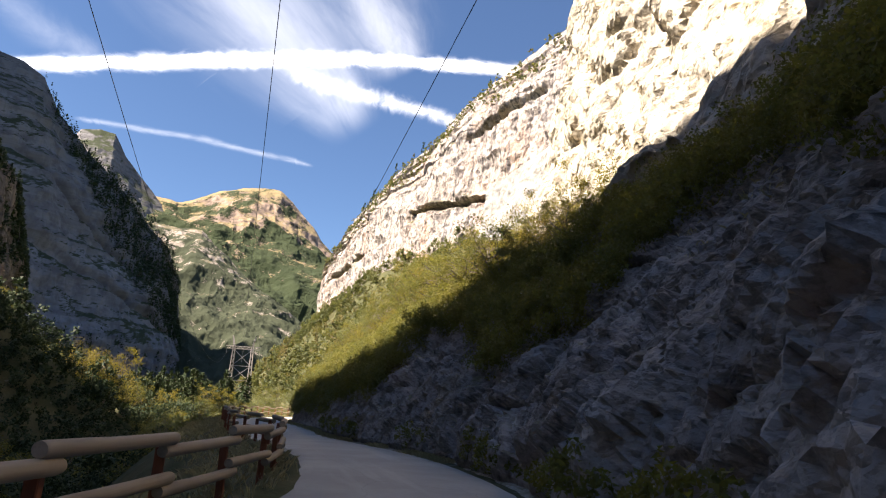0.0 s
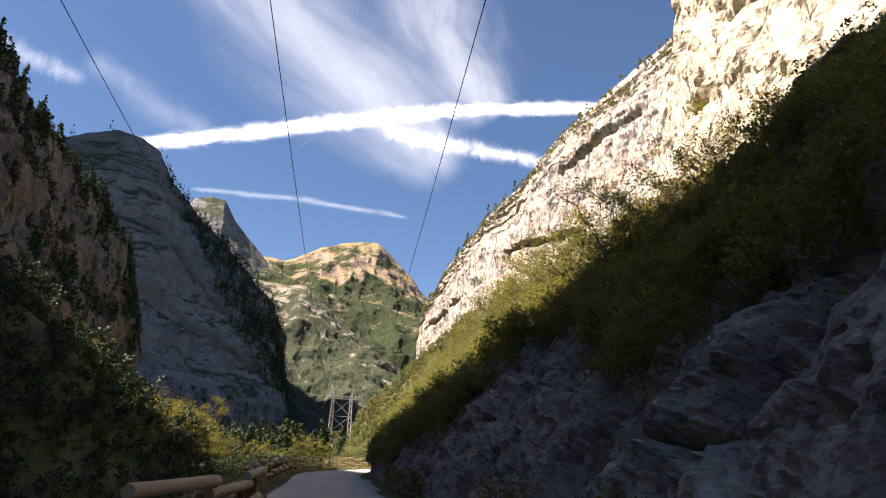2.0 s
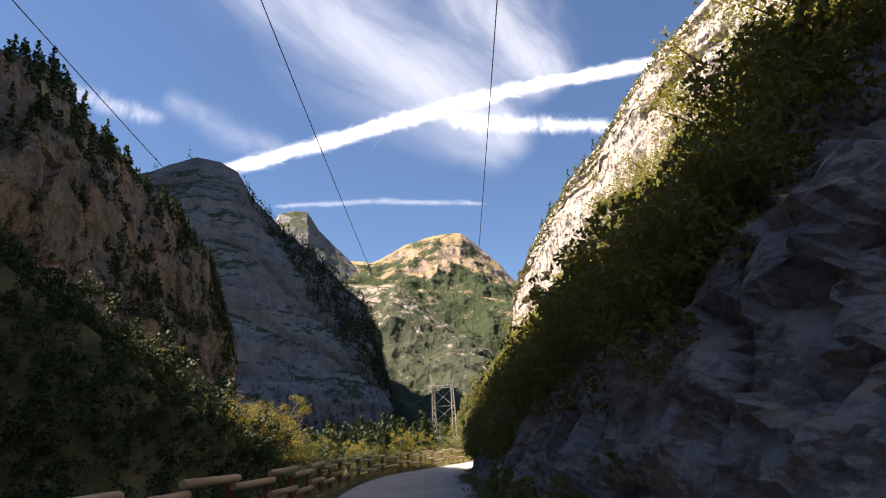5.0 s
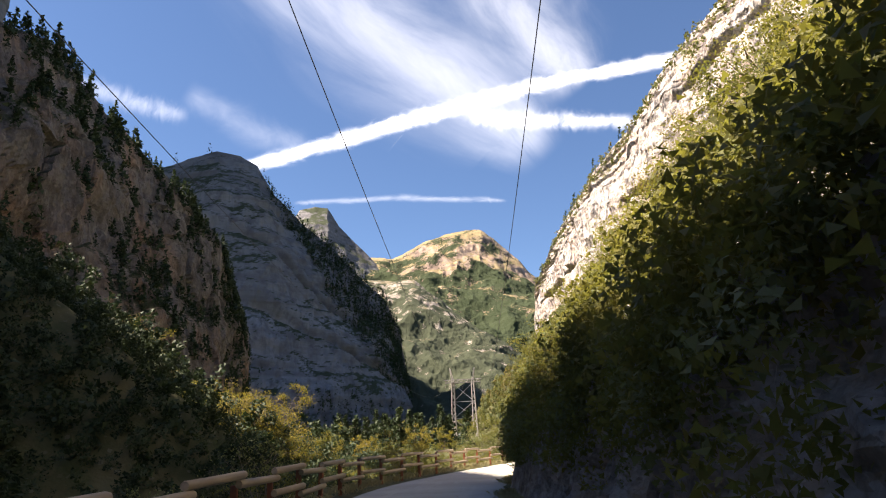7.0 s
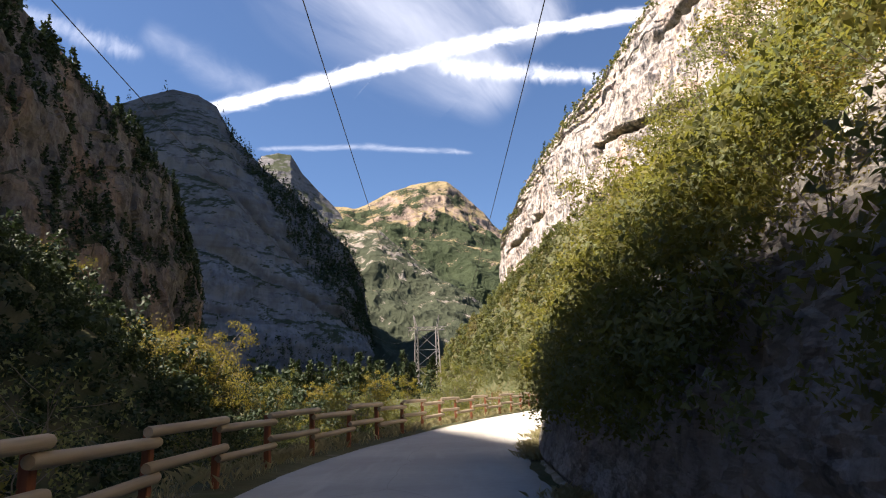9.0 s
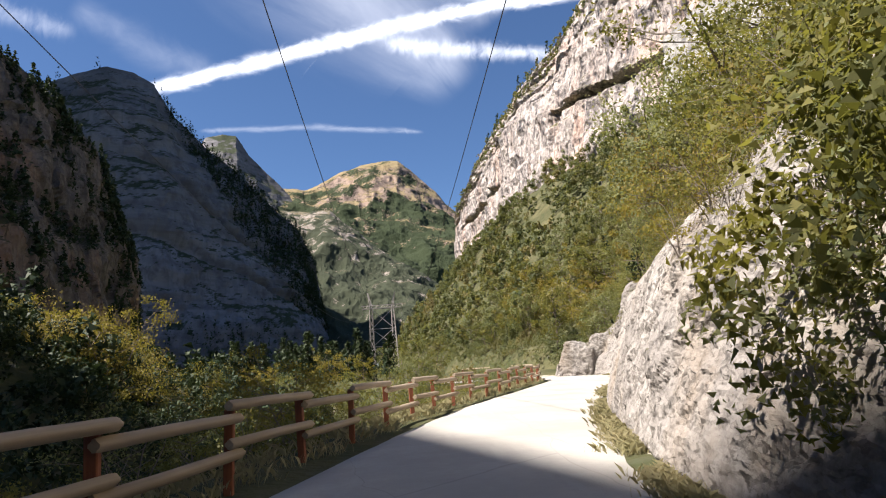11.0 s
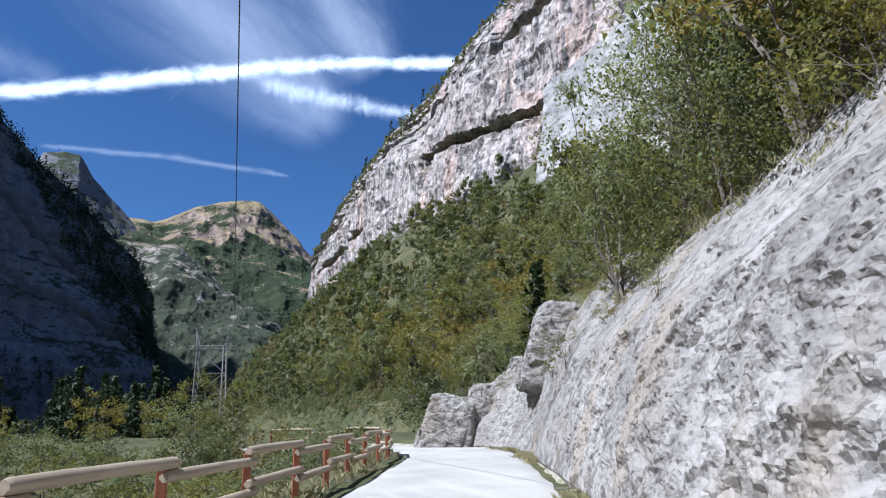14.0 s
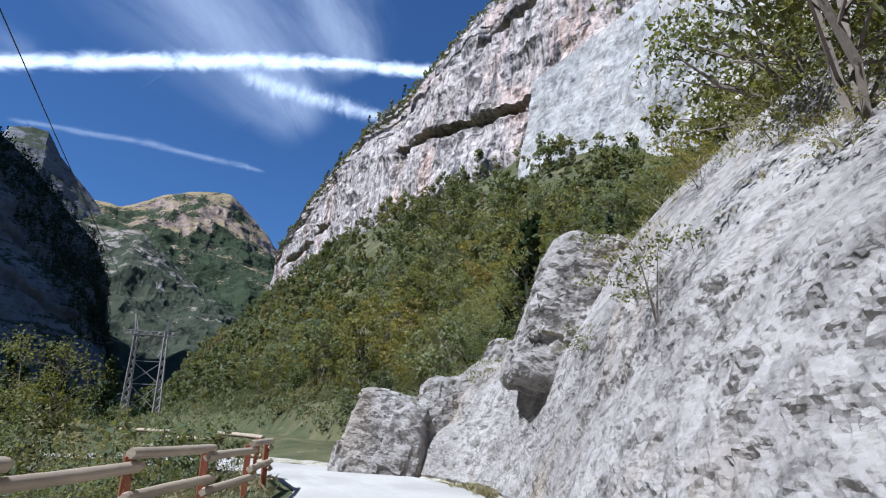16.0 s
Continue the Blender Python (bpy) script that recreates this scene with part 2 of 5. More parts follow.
M_CLIFF = rock_material("cliff_rock", (0.58, 0.515, 0.475), (0.40, 0.345, 0.315), (0.085, 0.078, 0.075), 4.0, 0.92, (0.11, 0.105, 0.11), warm=(0.60, 0.40, 0.31), green=0.9, green_from=0.66, cracks=0.05, relief=0.8, chips=0.5, slant=(1, 1, 0.5, (0, 0, 0)))
M_SLAB = rock_material("slab_rock", (0.42, 0.405, 0.38), (0.34, 0.325, 0.305), (0.15, 0.14, 0.13), 4.0, 0.6, (0.28, 0.27, 0.26), warm=(0.52, 0.46, 0.38), green=0.9, green_from=0.62, cracks=0.04, relief=0.6, chips=0.3, slant=(1, 1, 0.4, (0, 0, 0)))
# massif limestone toned down, so part of its shade is in the colour
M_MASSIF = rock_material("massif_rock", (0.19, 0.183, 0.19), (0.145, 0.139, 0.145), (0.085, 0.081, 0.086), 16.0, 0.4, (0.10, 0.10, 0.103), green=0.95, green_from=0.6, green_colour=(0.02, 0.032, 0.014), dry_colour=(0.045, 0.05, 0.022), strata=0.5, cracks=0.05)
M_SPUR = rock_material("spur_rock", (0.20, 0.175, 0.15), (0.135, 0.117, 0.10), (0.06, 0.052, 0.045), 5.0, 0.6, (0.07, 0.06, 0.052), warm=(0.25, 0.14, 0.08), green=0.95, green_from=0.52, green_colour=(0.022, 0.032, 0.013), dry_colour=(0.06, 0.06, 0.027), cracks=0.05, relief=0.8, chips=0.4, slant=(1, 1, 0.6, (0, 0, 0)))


def far_land(name, grass_colour, rock, pale, wood, unit, wood_from, rock_from, z_low, z_high):
    """A far mountainside: dry turf, rock where it is steep, dark woods that thin out with height."""
    k = Net(name, 0.95, 0.1)
    sep = k.n.new("ShaderNodeSeparateXYZ")
    k.l.new(k.co, sep.inputs[0])
    high = k.ramp(sep.outputs["Z"], z_low, z_high)
    fine = k.noise(2.2 / unit, 6, 0.65)
    stone = k.mix(k.ramp(k.noise(0.5 / unit, 5), 0.38, 0.62), rock, pale)
    stone = k.mix(k.ramp(fine, 0.5, 0.34, 0, 0.8), stone, tuple(0.35 * q for q in rock))
    c = k.mix(k.ramp(fine, 0.4, 0.7), grass_colour, tuple(0.7 * q for q in grass_colour))
    steep = k.math("ADD", k.up(), k.math("MULTIPLY", k.math("SUBTRACT", k.noise(0.6 / unit, 5), 0.5), 0.7))
    c = k.mix(k.ramp(steep, rock_from + 0.07, rock_from - 0.07), c, stone)
    trees = k.math("ADD", k.math("ADD", k.noise(0.33 / unit, 5, 0.6), k.math("MULTIPLY", k.noise(6.0 / unit, 3), 0.35)), k.math("MULTIPLY", high, -0.34))
    c = k.mix(k.ramp(trees, wood_from - 0.03, wood_from + 0.03), c, wood)
    k.bump(k.math("ADD", fine, k.math("MULTIPLY", k.ramp(trees, wood_from - 0.03, wood_from + 0.03), k.noise(9.0 / unit, 3))), 0.8, 0.25 * unit)
    return k.colour(c)


M_PEAK = far_land("peak_land", (0.275, 0.215, 0.12), (0.27, 0.205, 0.17), (0.37, 0.275, 0.215), (0.045, 0.058, 0.03), 38.0, 0.465, 0.66, 200, 900)
# real woods, but kept thick low down to stand in for shade there
M_FOOT = far_land("foothill_land", (0.165, 0.14, 0.085), (0.25, 0.217, 0.188), (0.37, 0.325, 0.285), (0.055, 0.063, 0.04), 9.0, 0.485, 0.84, 90, 520)


def ground_material():
    k = Net("hill_ground", 0.95, 0.1)
    c = k.mix(k.ramp(k.noise(0.5, 5), 0.35, 0.65), (0.05, 0.06, 0.026), (0.088, 0.082, 0.042))
    c = k.mix(k.ramp(k.noise(0.13, 4), 0.52, 0.66), c, (0.12, 0.11, 0.056))
    c = k.mix(k.ramp(k.cells(2.6, "F1"), 0.85, 0.95, 0, 0.4), c, (0.22, 0.205, 0.18))
    k.bump(k.noise(3.0, 5), 0.6, 0.15)
    return k.colour(c)


def road_material():
    k = Net("worn_concrete", 0.9, 0.2)
    c = k.mix(k.ramp(k.noise(0.35, 4), 0.35, 0.65), (0.33, 0.31, 0.28), (0.43, 0.405, 0.365))
    c = k.mix(k.ramp(k.noise(6.0, 5), 0.3, 0.7, 0, 0.35), c, (0.30, 0.285, 0.265))
    c = k.mix(k.ramp(k.noise(0.9, 4, 0.6, k.stretch(1.3, 0.12, 1)), 0.55, 0.7, 0, 0.45), c, (0.50, 0.475, 0.43))
    wavy = k.n.new("ShaderNodeVectorMath")
    wavy.operation = "MULTIPLY_ADD"
    k.l.new(k.n.new("ShaderNodeTexNoise").outputs["Color"], wavy.inputs[0])
    wavy.inputs[1].default_value = (1.2, 1.2, 0)
    k.l.new(k.stretch(0.8, 0.22, 1), wavy.inputs[2])
    crack = k.ramp(k.cells(0.35, vec=wavy.outputs[0]), 0.0, 0.003, 0.3, 0)
    c = k.mix(crack, c, (0.13, 0.125, 0.12))
    k.bump(k.noise(22.0, 5), 0.35, 0.02)
    return k.colour(c)


M_GROUND, M_ROAD = ground_material(), road_material()

# ---- the road's line ----
_LY = np.array([-60, -20, 0, 6.5, 11.3, 16.2, 19.5, 24, 28, 31, 33.5, 36, 38.6, 41, 43.3, 46, 50, 56, 62, 68, 72, 78, 84, 90, 96, 105, 110, 114, 118, 122, 126, 130, 140, 160, 200, 260, 330], float)
_LX = np.array([-28, -9.0, 0.0, 2.65, 4.4, 5.5, 6.6, 7.0, 7.2, 7.0, 6.6, 6.1, 5.6, 5.2, 5.0, 4.95, 4.95, 4.5, 4.1, 3.95, 4.5, 5.8, 7.3, 9.1, 11.4, 14.5, 16.3, 17.0, 16.2, 13.6, 10.2, 6.5, -3, -15, -26, -40, -60], float)
_HY = np.array([96, 105, 115, 125, 140, 160, 200, 260, 330], float)
_HX = np.array([11.4, 14.6, 17.3, 18.8, 19.5, 17, 11, 2, -10], float)
_fy = np.arange(-60, 331, 0.5)
_fx = np.interp(_fy, _LY, _LX)
_fx = np.convolve(np.pad(_fx, 6, mode="edge"), np.ones(13) / 13, "valid")


def line_x(y):
    return np.interp(y, _fy, _fx)


def lean(y):
    """Length of a step across the road per metre in x, since it runs at a slant."""
    return np.sqrt(1 + ((line_x(np.asarray(y) + 1) - line_x(np.asarray(y) - 1)) / 2) ** 2)


def left_edge(y):
    return line_x(y) - 3.15 * lean(y)


def right_edge(y):
    return line_x(y) + np.interp(y, [44, 52, 56, 68, 74], [1.8, 2.0, 2.15, 2.15, 1.8]) * lean(y)


def hill_edge(y):
    """Foot of the wooded hill, which leaves the road where that bends away."""
    return np.where(y < 100, right_edge(y), np.maximum(right_edge(y), np.interp(y, _HY, _HX) + 2.0))


def brink(y):
    """Where the drop to the river begins."""
    return np.where(y < 100, left_edge(y), np.interp(y, _HY, _HX) - 3.2)


def ease(a, b, x):
    t = np.clip((x - a) / (b - a), 0, 1)
    return t * t * (3 - 2 * t)


def bank_rise(d, y):
    """Height of the hill d metres to the right of the road."""
    d = np.maximum(d, 0)
    one = np.where(d < 1.5, 2.0 * d, 3 + (np.where(d < 7, (d - 1.5) * 1.18, 6.5 + (d - 7) * 0.72)) * (1 - 0.22 * ease(27, 40, y)))
    two = np.where(d < 1.1, 2.7 * d, np.where(d < 3.5, 2.97 + (d - 1.1) * 0.98, 5.32 + (d - 3.5) * 0.76))
    three = np.where(d < 1.5, 1.8 * d, 2.7 + (d - 1.5) * np.interp(y, [130, 172, 205, 300], [0.52, 0.60, 0.86, 1.05]))
    w1, w2 = ease(50, 68, y), ease(108, 128, y)
    return (one * (1 - w1) + two * w1) * (1 - w2) + three * w2


def ground_z(x, y):
    d, h = x - right_edge(y), x - hill_edge(y)
    cap = 66 + 0.12 * np.maximum(x - 50, 0)
    right = np.minimum(bank_rise(h - 1.7 * (1 - ease(9, 16, h)) * (1 - ease(146, 152, y)), y), cap)
    # a low rocky shoulder between the bend and the hill
    right = np.maximum(right, 1.6 * ease(1.2, 3.0, d) * ease(108, 116, y) * (1 - ease(121, 124, y)))
    e = np.minimum(left_edge(y), brink(y)) - x
    deep = 9 - 6.5 * ease(105, 150, y)
    left = -deep * ease(1.0, 13, e) + 0.46 * np.maximum(e - 26, 0) * ease(80, 110, y) * (1 - ease(190, 300, y)) + 0.04 * np.maximum(e - 30, 0)
    left = left + (5 * ease(6, 20, e) + 0.25 * np.maximum(e - 30, 0)) * ease(95, 118, y) * (1 - ease(150, 190, y))
    left = np.minimum(left, 60)
    z = np.where(d > 0, right, np.where(e > 0, left, -0.06 - 0.3 * ease(0.3, 3, brink(y) - x) * (x < left_edge(y))))
    rough = fbm(np.stack([x / 6, y / 6, 0 * x], -1), 4, seed=5)
    return z + rough * (ease(2.5, 8, d) * 1.0 + ease(1.5, 6, e) * 0.8)


def steps(parts):
    out = [np.arange(a, b, s) for a, b, s in parts]
    return np.concatenate(out)


def build_ground():
    x = steps([(-4200, -800, 200), (-800, -200, 30), (-200, -40, 4), (-40, 45, 1.0), (45, 160, 3), (160, 800, 30), (800, 4400, 200)])
    y = steps([(-3000, -300, 150), (-300, -30, 15), (-30, 165, 1.5), (165, 420, 3), (420, 1000, 20), (1000, 4700, 150)])
    gx, gy = np.meshgrid(x, y, indexing="ij")
    gz = ground_z(gx, gy)
    ob = mesh_object("ground", np.stack([gx, gy, gz], -1).reshape(-1, 3), grid_faces(len(x), len(y)), M_GROUND, smooth=True)
    tagged(ob, "dry grassy valley ground with scattered stones", "ground", kind="structure")


build_ground()


def build_road():
    y = np.arange(-40, 127, 0.25)
    c = np.linspace(0, 1, 15)
    x = left_edge(y)[:, None] + (right_edge(y) - left_edge(y))[:, None] * c[None]
    yy = y[:, None] + 0 * x
    wob = vnoise(np.stack([yy * 0.8, x * 0.0, x * 0 + 3], -1), 3) * 0.16 + vnoise(np.stack([yy * 2.6, x * 0, x * 0 + 9], -1), 4) * 0.08
    x = x + wob * (np.abs(c - 0.5) > 0.48)[None]
    z = 0.03 * np.sin(c * math.pi)[None] + 0.012 * fbm(np.stack([x, yy, 0 * x], -1), 3, seed=8)
    z[:, 0] -= 0.16
    z[:, -1] -= 0.16
    ob = mesh_object("road", np.stack([x, yy, z], -1).reshape(-1, 3), grid_faces(len(y), 15), M_ROAD, smooth=True)
    tagged(ob, "narrow pale worn concrete mountain road with fine cracks", "road", kind="structure")


build_road()


def build_verge():
    """The strip of grit and dry earth between the road and the rock."""
    k = Net("grit", 0.95, 0.1)
    c = k.mix(k.ramp(k.noise(2.2, 4), 0.4, 0.6), (0.34, 0.31, 0.255), (0.21, 0.19, 0.115))
    c = k.mix(k.ramp(k.facets(0.06, k.co)[1], 0.6, 0.95, 0, 0.8), c, (0.44, 0.415, 0.37))
    k.bump(k.noise(18, 4), 0.6, 0.04)
    y, c2 = np.arange(-14, 128, 0.2), np.linspace(-0.12, 0.75, 8)
    x = right_edge(y)[:, None] + c2[None] + 0.06 * vnoise(np.stack([y[:, None] * 1.7 + 0 * c2, 0 * y[:, None] + c2 * 3, 0 * y[:, None] + 0 * c2], -1), 12)
    yy = y[:, None] + 0 * x
    z = -0.015 + 0.10 * ease(-0.1, 0.7, c2)[None] + 0.05 * fbm(np.stack([x * 2, yy * 2, 0 * x], -1), 3, seed=13)
    z[:, 0] -= 0.12
    ob = mesh_object("verge", np.stack([x, yy, z], -1).reshape(-1, 3), grid_faces(len(y), 8), k.colour(c), smooth=True)
    tagged(ob, "strip of grit and dry earth along the road", "verge", kind="structure")


build_verge()


def build_bank():
    """The rock cut beside the road."""
    y = np.concatenate([np.arange(-14, 60, 0.16), np.arange(60, 73, 0.11), np.arange(73, 102, 0.056), np.arange(102, 118, 0.085), np.arange(118, 120.5, 0.12)])
    nv = 136
    s = np.linspace(0, 1, nv)
    d = (0.10 + np.interp(s, [0, 0.28, 1], [0, 1.4, 7.6]))[None] * np.ones((len(y), 1))
    yy = y[:, None] + 0 * d
    # the cut stands steeper where the sun reaches it
    w = ease(52, 66, yy)
    d = d * (1 - w) + w * np.interp(s, [0, 0.5, 1], [0.05, 1.25, 4.4])[None]
    z = bank_rise(d, yy)
    bulge = 1.3 * ease(99, 104, yy) * (1 - ease(107, 112, yy))
    z = z + bulge * ease(2, 5, z) - 0.6 * np.maximum(z - 2.6 - 2.0 * vnoise(np.stack([yy / 4, 0 * yy, 0 * yy], -1), 23), 0) * ease(112, 117, yy)
    z = z * (1 - ease(117.5, 120.3, yy))
    p = np.stack([right_edge(yy) + d, yy, z - 0.1], -1)
    n = grid_normals(p)
    if n[..., 0].mean() > 0:
        n = -n
    q = np.stack([p[..., 0], 0.85 * p[..., 1] + 0.2 * p[..., 2], 0.7 * p[..., 2] - 0.15 * p[..., 1]], -1)
    big = fbm(p / 4.0, 3, seed=31)
    t1, r1, k1 = blocks(q / 2.3, 40, True)
    t2, r2, k2 = blocks(q / 0.9, 50, True)
    t3, r3, k3 = blocks(q / 0.36, 60, True)
    push = 0.55 * big + (0.55 * (t1 - 0.5) + 0.7 * k1) * ease(0, 0.1, r1) + 0.26 * (t2 - 0.5) * ease(0, 0.12, r2) + 0.36 * k2 + 0.12 * (t3 - 0.5) + 0.17 * k3 - 0.14 * np.exp(-r1 * 12)
    q = np.stack([p[..., 0], 0.75 * p[..., 1] + 0.1 * p[..., 2], 1.8 * p[..., 2] + 0.25 * p[..., 1]], -1)
    t1, r1, k1 = blocks(q / 1.9, 41, True)
    t2, r2, k2 = blocks(q / 0.42, 51, True)
    t3, r3, k3 = blocks(q / 0.17, 61, True)
    flat = 0.22 * big + (0.06 * (t1 - 0.5) + 0.14 * k1) * ease(0, 0.16, r1) + (0.04 * (t2 - 0.5) + 0.07 * k2) * ease(0, 0.12, r2) + 0.02 * (t3 - 0.5) + 0.03 * k3
    # large smooth faces and open clefts towards the bend
    t4, r4, k4 = blocks(q * (1, 0.8, 0.7) / 3.4, 45, True)
    big_faces = ease(98, 103, yy)
    flat = flat * (1 - 0.5 * big_faces) + big_faces * ((0.3 * (t4 - 0.5) + 0.35 * k4) * ease(0, 0.2, r4) - 0.10 * np.exp(-r4 * 7))
    push = push * (1 - w) + flat * w + 0.12
    push = push * (0.35 + 0.65 * ease(0, 1.2, z)) - 0.25 * np.exp(-z * 1.5) * 0
    p = p + n * push[..., None]
    p[..., 0] = np.maximum(p[..., 0], right_edge(p[..., 1]) - 0.1)
    p[:, 0, 0], p[:, 0, 2] = right_edge(y) + 0.3, -0.5
    ob = mesh_object("rock_bank", p.reshape(-1, 3), grid_faces(len(y), nv), M_BANK)
    if ob.data.polygons[2000].normal.x > 0:
        ob.data.flip_normals()
    tagged(ob, "broken grey limestone rock cut beside the road", "rock face", kind="structure")
    return p


BANK = build_bank()


def rock_block(centre, half, yaw, tip, seed, label):
    """A single outcrop of rock: a rounded block with broken faces."""
    n = 46
    u = np.linspace(-1, 1, n)
    a, b = np.meshgrid(u, u, indexing="ij")
    one = np.ones_like(a)
    vs, fs = [], []
    for i, (ax, sg) in enumerate((ax, sg) for ax in range(3) for sg in (-1, 1)):
        q = [None, None, None]
        q[ax], q[(ax + 1) % 3], q[(ax + 2) % 3] = sg * one, a * sg, b
        g = np.stack(q, -1).reshape(-1, 3)
        vs.append(g / ((np.abs(g) ** 7).sum(1, keepdims=True)) ** (1 / 7))
        fs.append(grid_faces(n, n) + i * n * n)
    p = np.concatenate(vs)
    way = p / np.linalg.norm(p, axis=1, keepdims=True)
    p = p * np.array(half)
    p[:, 0] *= 1 - 0.16 * p[:, 2] / half[2]
    at = p + seed * 3.7
    t1, r1, k1 = blocks(at / 1.3, seed, True)
    t2, r2, k2 = blocks(at / 0.35, seed + 9, True)
    p = p + way * (0.25 * k1 + 0.1 * (t1 - 0.5) + 0.10 * k2 + 0.03 * (t2 - 0.5) + 0.12 * fbm(at / 0.9, 3, seed=seed))[:, None]
    m = np.array(Matrix.Rotation(radians(yaw), 3, "Z") @ Matrix.Rotation(radians(tip), 3, "Y"))
    ob = mesh_object("rock_outcrop", p @ m.T + np.array(centre), np.concatenate(fs), M_BANK)
    bm = bmesh.new()
    bm.from_mesh(ob.data)
    bmesh.ops.remove_doubles(bm, verts=bm.verts[:], dist=1e-4)
    bm.to_mesh(ob.data)
    bm.free()
    tagged(ob, label, "rock", kind="structure")


rock_block((20.7, 110.0, 4.0), (2.0, 1.6, 2.0), -22, 12, 3, "great grey limestone block over a shadowed ledge")
rock_block((21.3, 117.0, 2.6), (1.0, 1.0, 1.8), -18, 8, 5, "upright grey limestone slab beside the bend")
rock_block((19.6, 117.6, 1.4), (1.3, 1.2, 1.7), -30, 6, 11, "broken grey limestone ledge at the bend of the road")
rock_block((17.7, 118.4, 0.8), (1.5, 1.3, 1.75), -35, 16, 7, "smooth pale limestone nose at the bend of the road")


# ---- cliffs and mountains ----
def push_crag(p, u, v):
    t, r = blocks(p * (1, 1, 0.55) / 3.2, 70)
    t2, r2 = blocks(p * (1, 1, 0.6) / 1.1, 74)
    return 1.8 * fbm(p / 11, 4, seed=33) + 1.2 * (t - 0.5) * ease(0, 0.15, r) + 0.45 * (t2 - 0.5) * ease(0, 0.15, r2) - 0.4 * np.exp(-r * 6) + 0.6 * ridged(p * (1 / 2.5, 1 / 2.5, 1 / 14), 3, 76)


loft("near_crag", [(32.5, 74.5, 19), (22.5, 61.5, 13.5), (20, 52.5, 12), (18.3, 44.5, 11), (18.5, 34.5, 12), (19, 18.5, 13), (19.5, -3.5, 14)],
     [(40.5, 74.5, 52), (32, 60.5, 60), (30.5, 48.5, 66), (29.5, 36.5, 68), (29.5, 16.5, 66), (30.5, -5.5, 60)], 250, 170, M_CRAG, push_crag, profile=1.9, back=(40, 6, -14), skirt=8,
     label="pale sunlit limestone crag above the road bank", category="crag")


def push_cliff(p, u, v):
    flutes = ridged(p * (1 / 5.5, 1 / 5.5, 1 / 60), 4, 80)
    t, r = blocks(p * (1 / 10, 1 / 10, 1 / 22), 83)
    d = 5.0 * fbm(p / 40, 4, seed=85) + 2.0 * flutes + 1.6 * (t - 0.5) * ease(0, 0.2, r) + 0.7 * fbm(p / 3, 3, seed=87) + 1.8 * ridged(p * (1 / 30, 1 / 30, 1 / 9), 3, 89)
    # a broad ledge above the main wall, and lesser ones higher up
    edge = 0.44 - 0.3 * (u - 0.7) + 0.02 * vnoise(p / 18, 86)
    d = d - 6.0 * ease(0, 0.02, v - edge) * ease(0.45, 0.6, u)
    step = (v - 0.56) * 11 + 0.3 * vnoise(p / 25, 84)
    d = d - ease(0.54, 0.6, v) * 4.5 * (step - np.floor(step)) * (0.6 + 0.4 * vnoise(p / 30, 88))
    # the long slanting roof with the cave at its foot, and the low roof further off
    roof = (v - (0.25 - 0.82 * (u - 0.67))) / (0.0065 + 0.004 * vnoise(p / 7, 82))
    d = d - 5.0 * np.exp(-roof**2) * ease(0.64, 0.67, u) * (1 - ease(0.84, 0.90, u)) + 2.0 * np.exp(-(roof - 2) ** 2) * ease(0.64, 0.67, u)
    d = d - 9.0 * np.exp(-((u - 0.672) / 0.016) ** 2 - ((v - 0.238) / 0.016) ** 2)
    low = (v - (0.36 - 0.12 * (u - 0.16) + 0.015 * np.sin(u * 60))) / 0.02
    d = d - 9.0 * np.exp(-low**2) * ease(0.08, 0.13, u) * (1 - ease(0.34, 0.42, u))
    shelter = (v - (0.505 - 0.1 * (u - 0.8))) / 0.025
    d = d - 10.0 * np.exp(-shelter**2) * ease(0.74, 0.78, u) * (1 - ease(0.86, 0.92, u))
    return d


CLIFF, CLIFF_P = loft("big_cliff", [polar(-4.9, 8.3, 468), polar(-7.6, 9.8, 350), polar(-11, 12.0, 285), (66, 270, 66), (84, 225, 74), (104, 190, 86)],
                      [polar(-5.0, 13.0, 480), polar(-7.4, 17.6, 440), polar(-10.8, 21.7, 375), polar(-14.8, 25.5, 335), polar(-17.3, 28.8, 314), polar(-20.8, 31.8, 289),
                       polar(-26.4, 35.3, 262), (150, 240, 205)],
                      370, 220, M_CLIFF, push_cliff, profile=((0, 0.6, 1), (0, 0.25, 1), (0, 0.58, 1)), back=(120, 40, 30), skirt=35, label="tall streaked pinkish grey limestone cliff with ledges", category="cliff")


def push_slab(p, u, v):
    return 2.4 * fbm(p / 26, 4, seed=91) + 0.8 * ridged(p * (1 / 4, 1 / 4, 1 / 30), 3, 92) + 0.5 * fbm(p / 2.5, 3, seed=93)


loft("smooth_slab", [(70, 216, 52), (80, 196, 50), (86, 170, 48), (80, 130, 44), (70, 95, 42)],
     [(76, 222, 82), (90, 202, 92), (100, 174, 102), (98, 130, 110), (90, 90, 112)], 220, 120, M_SLAB, push_slab, back=(70, 10, 20), skirt=24,
     label="smooth pale grey limestone slab wall", category="cliff")


def push_spur(p, u, v):
    t, r = blocks(p * (1 / 10, 1 / 10, 1 / 18), 101)
    return 12 * fbm(p / 38, 5, seed=102) + 2.5 * ridged(p * (1 / 9, 1 / 9, 1 / 30), 3, 103) + 3.0 * (t - 0.5) + 1.0 * fbm(p / 4, 3, seed=104)


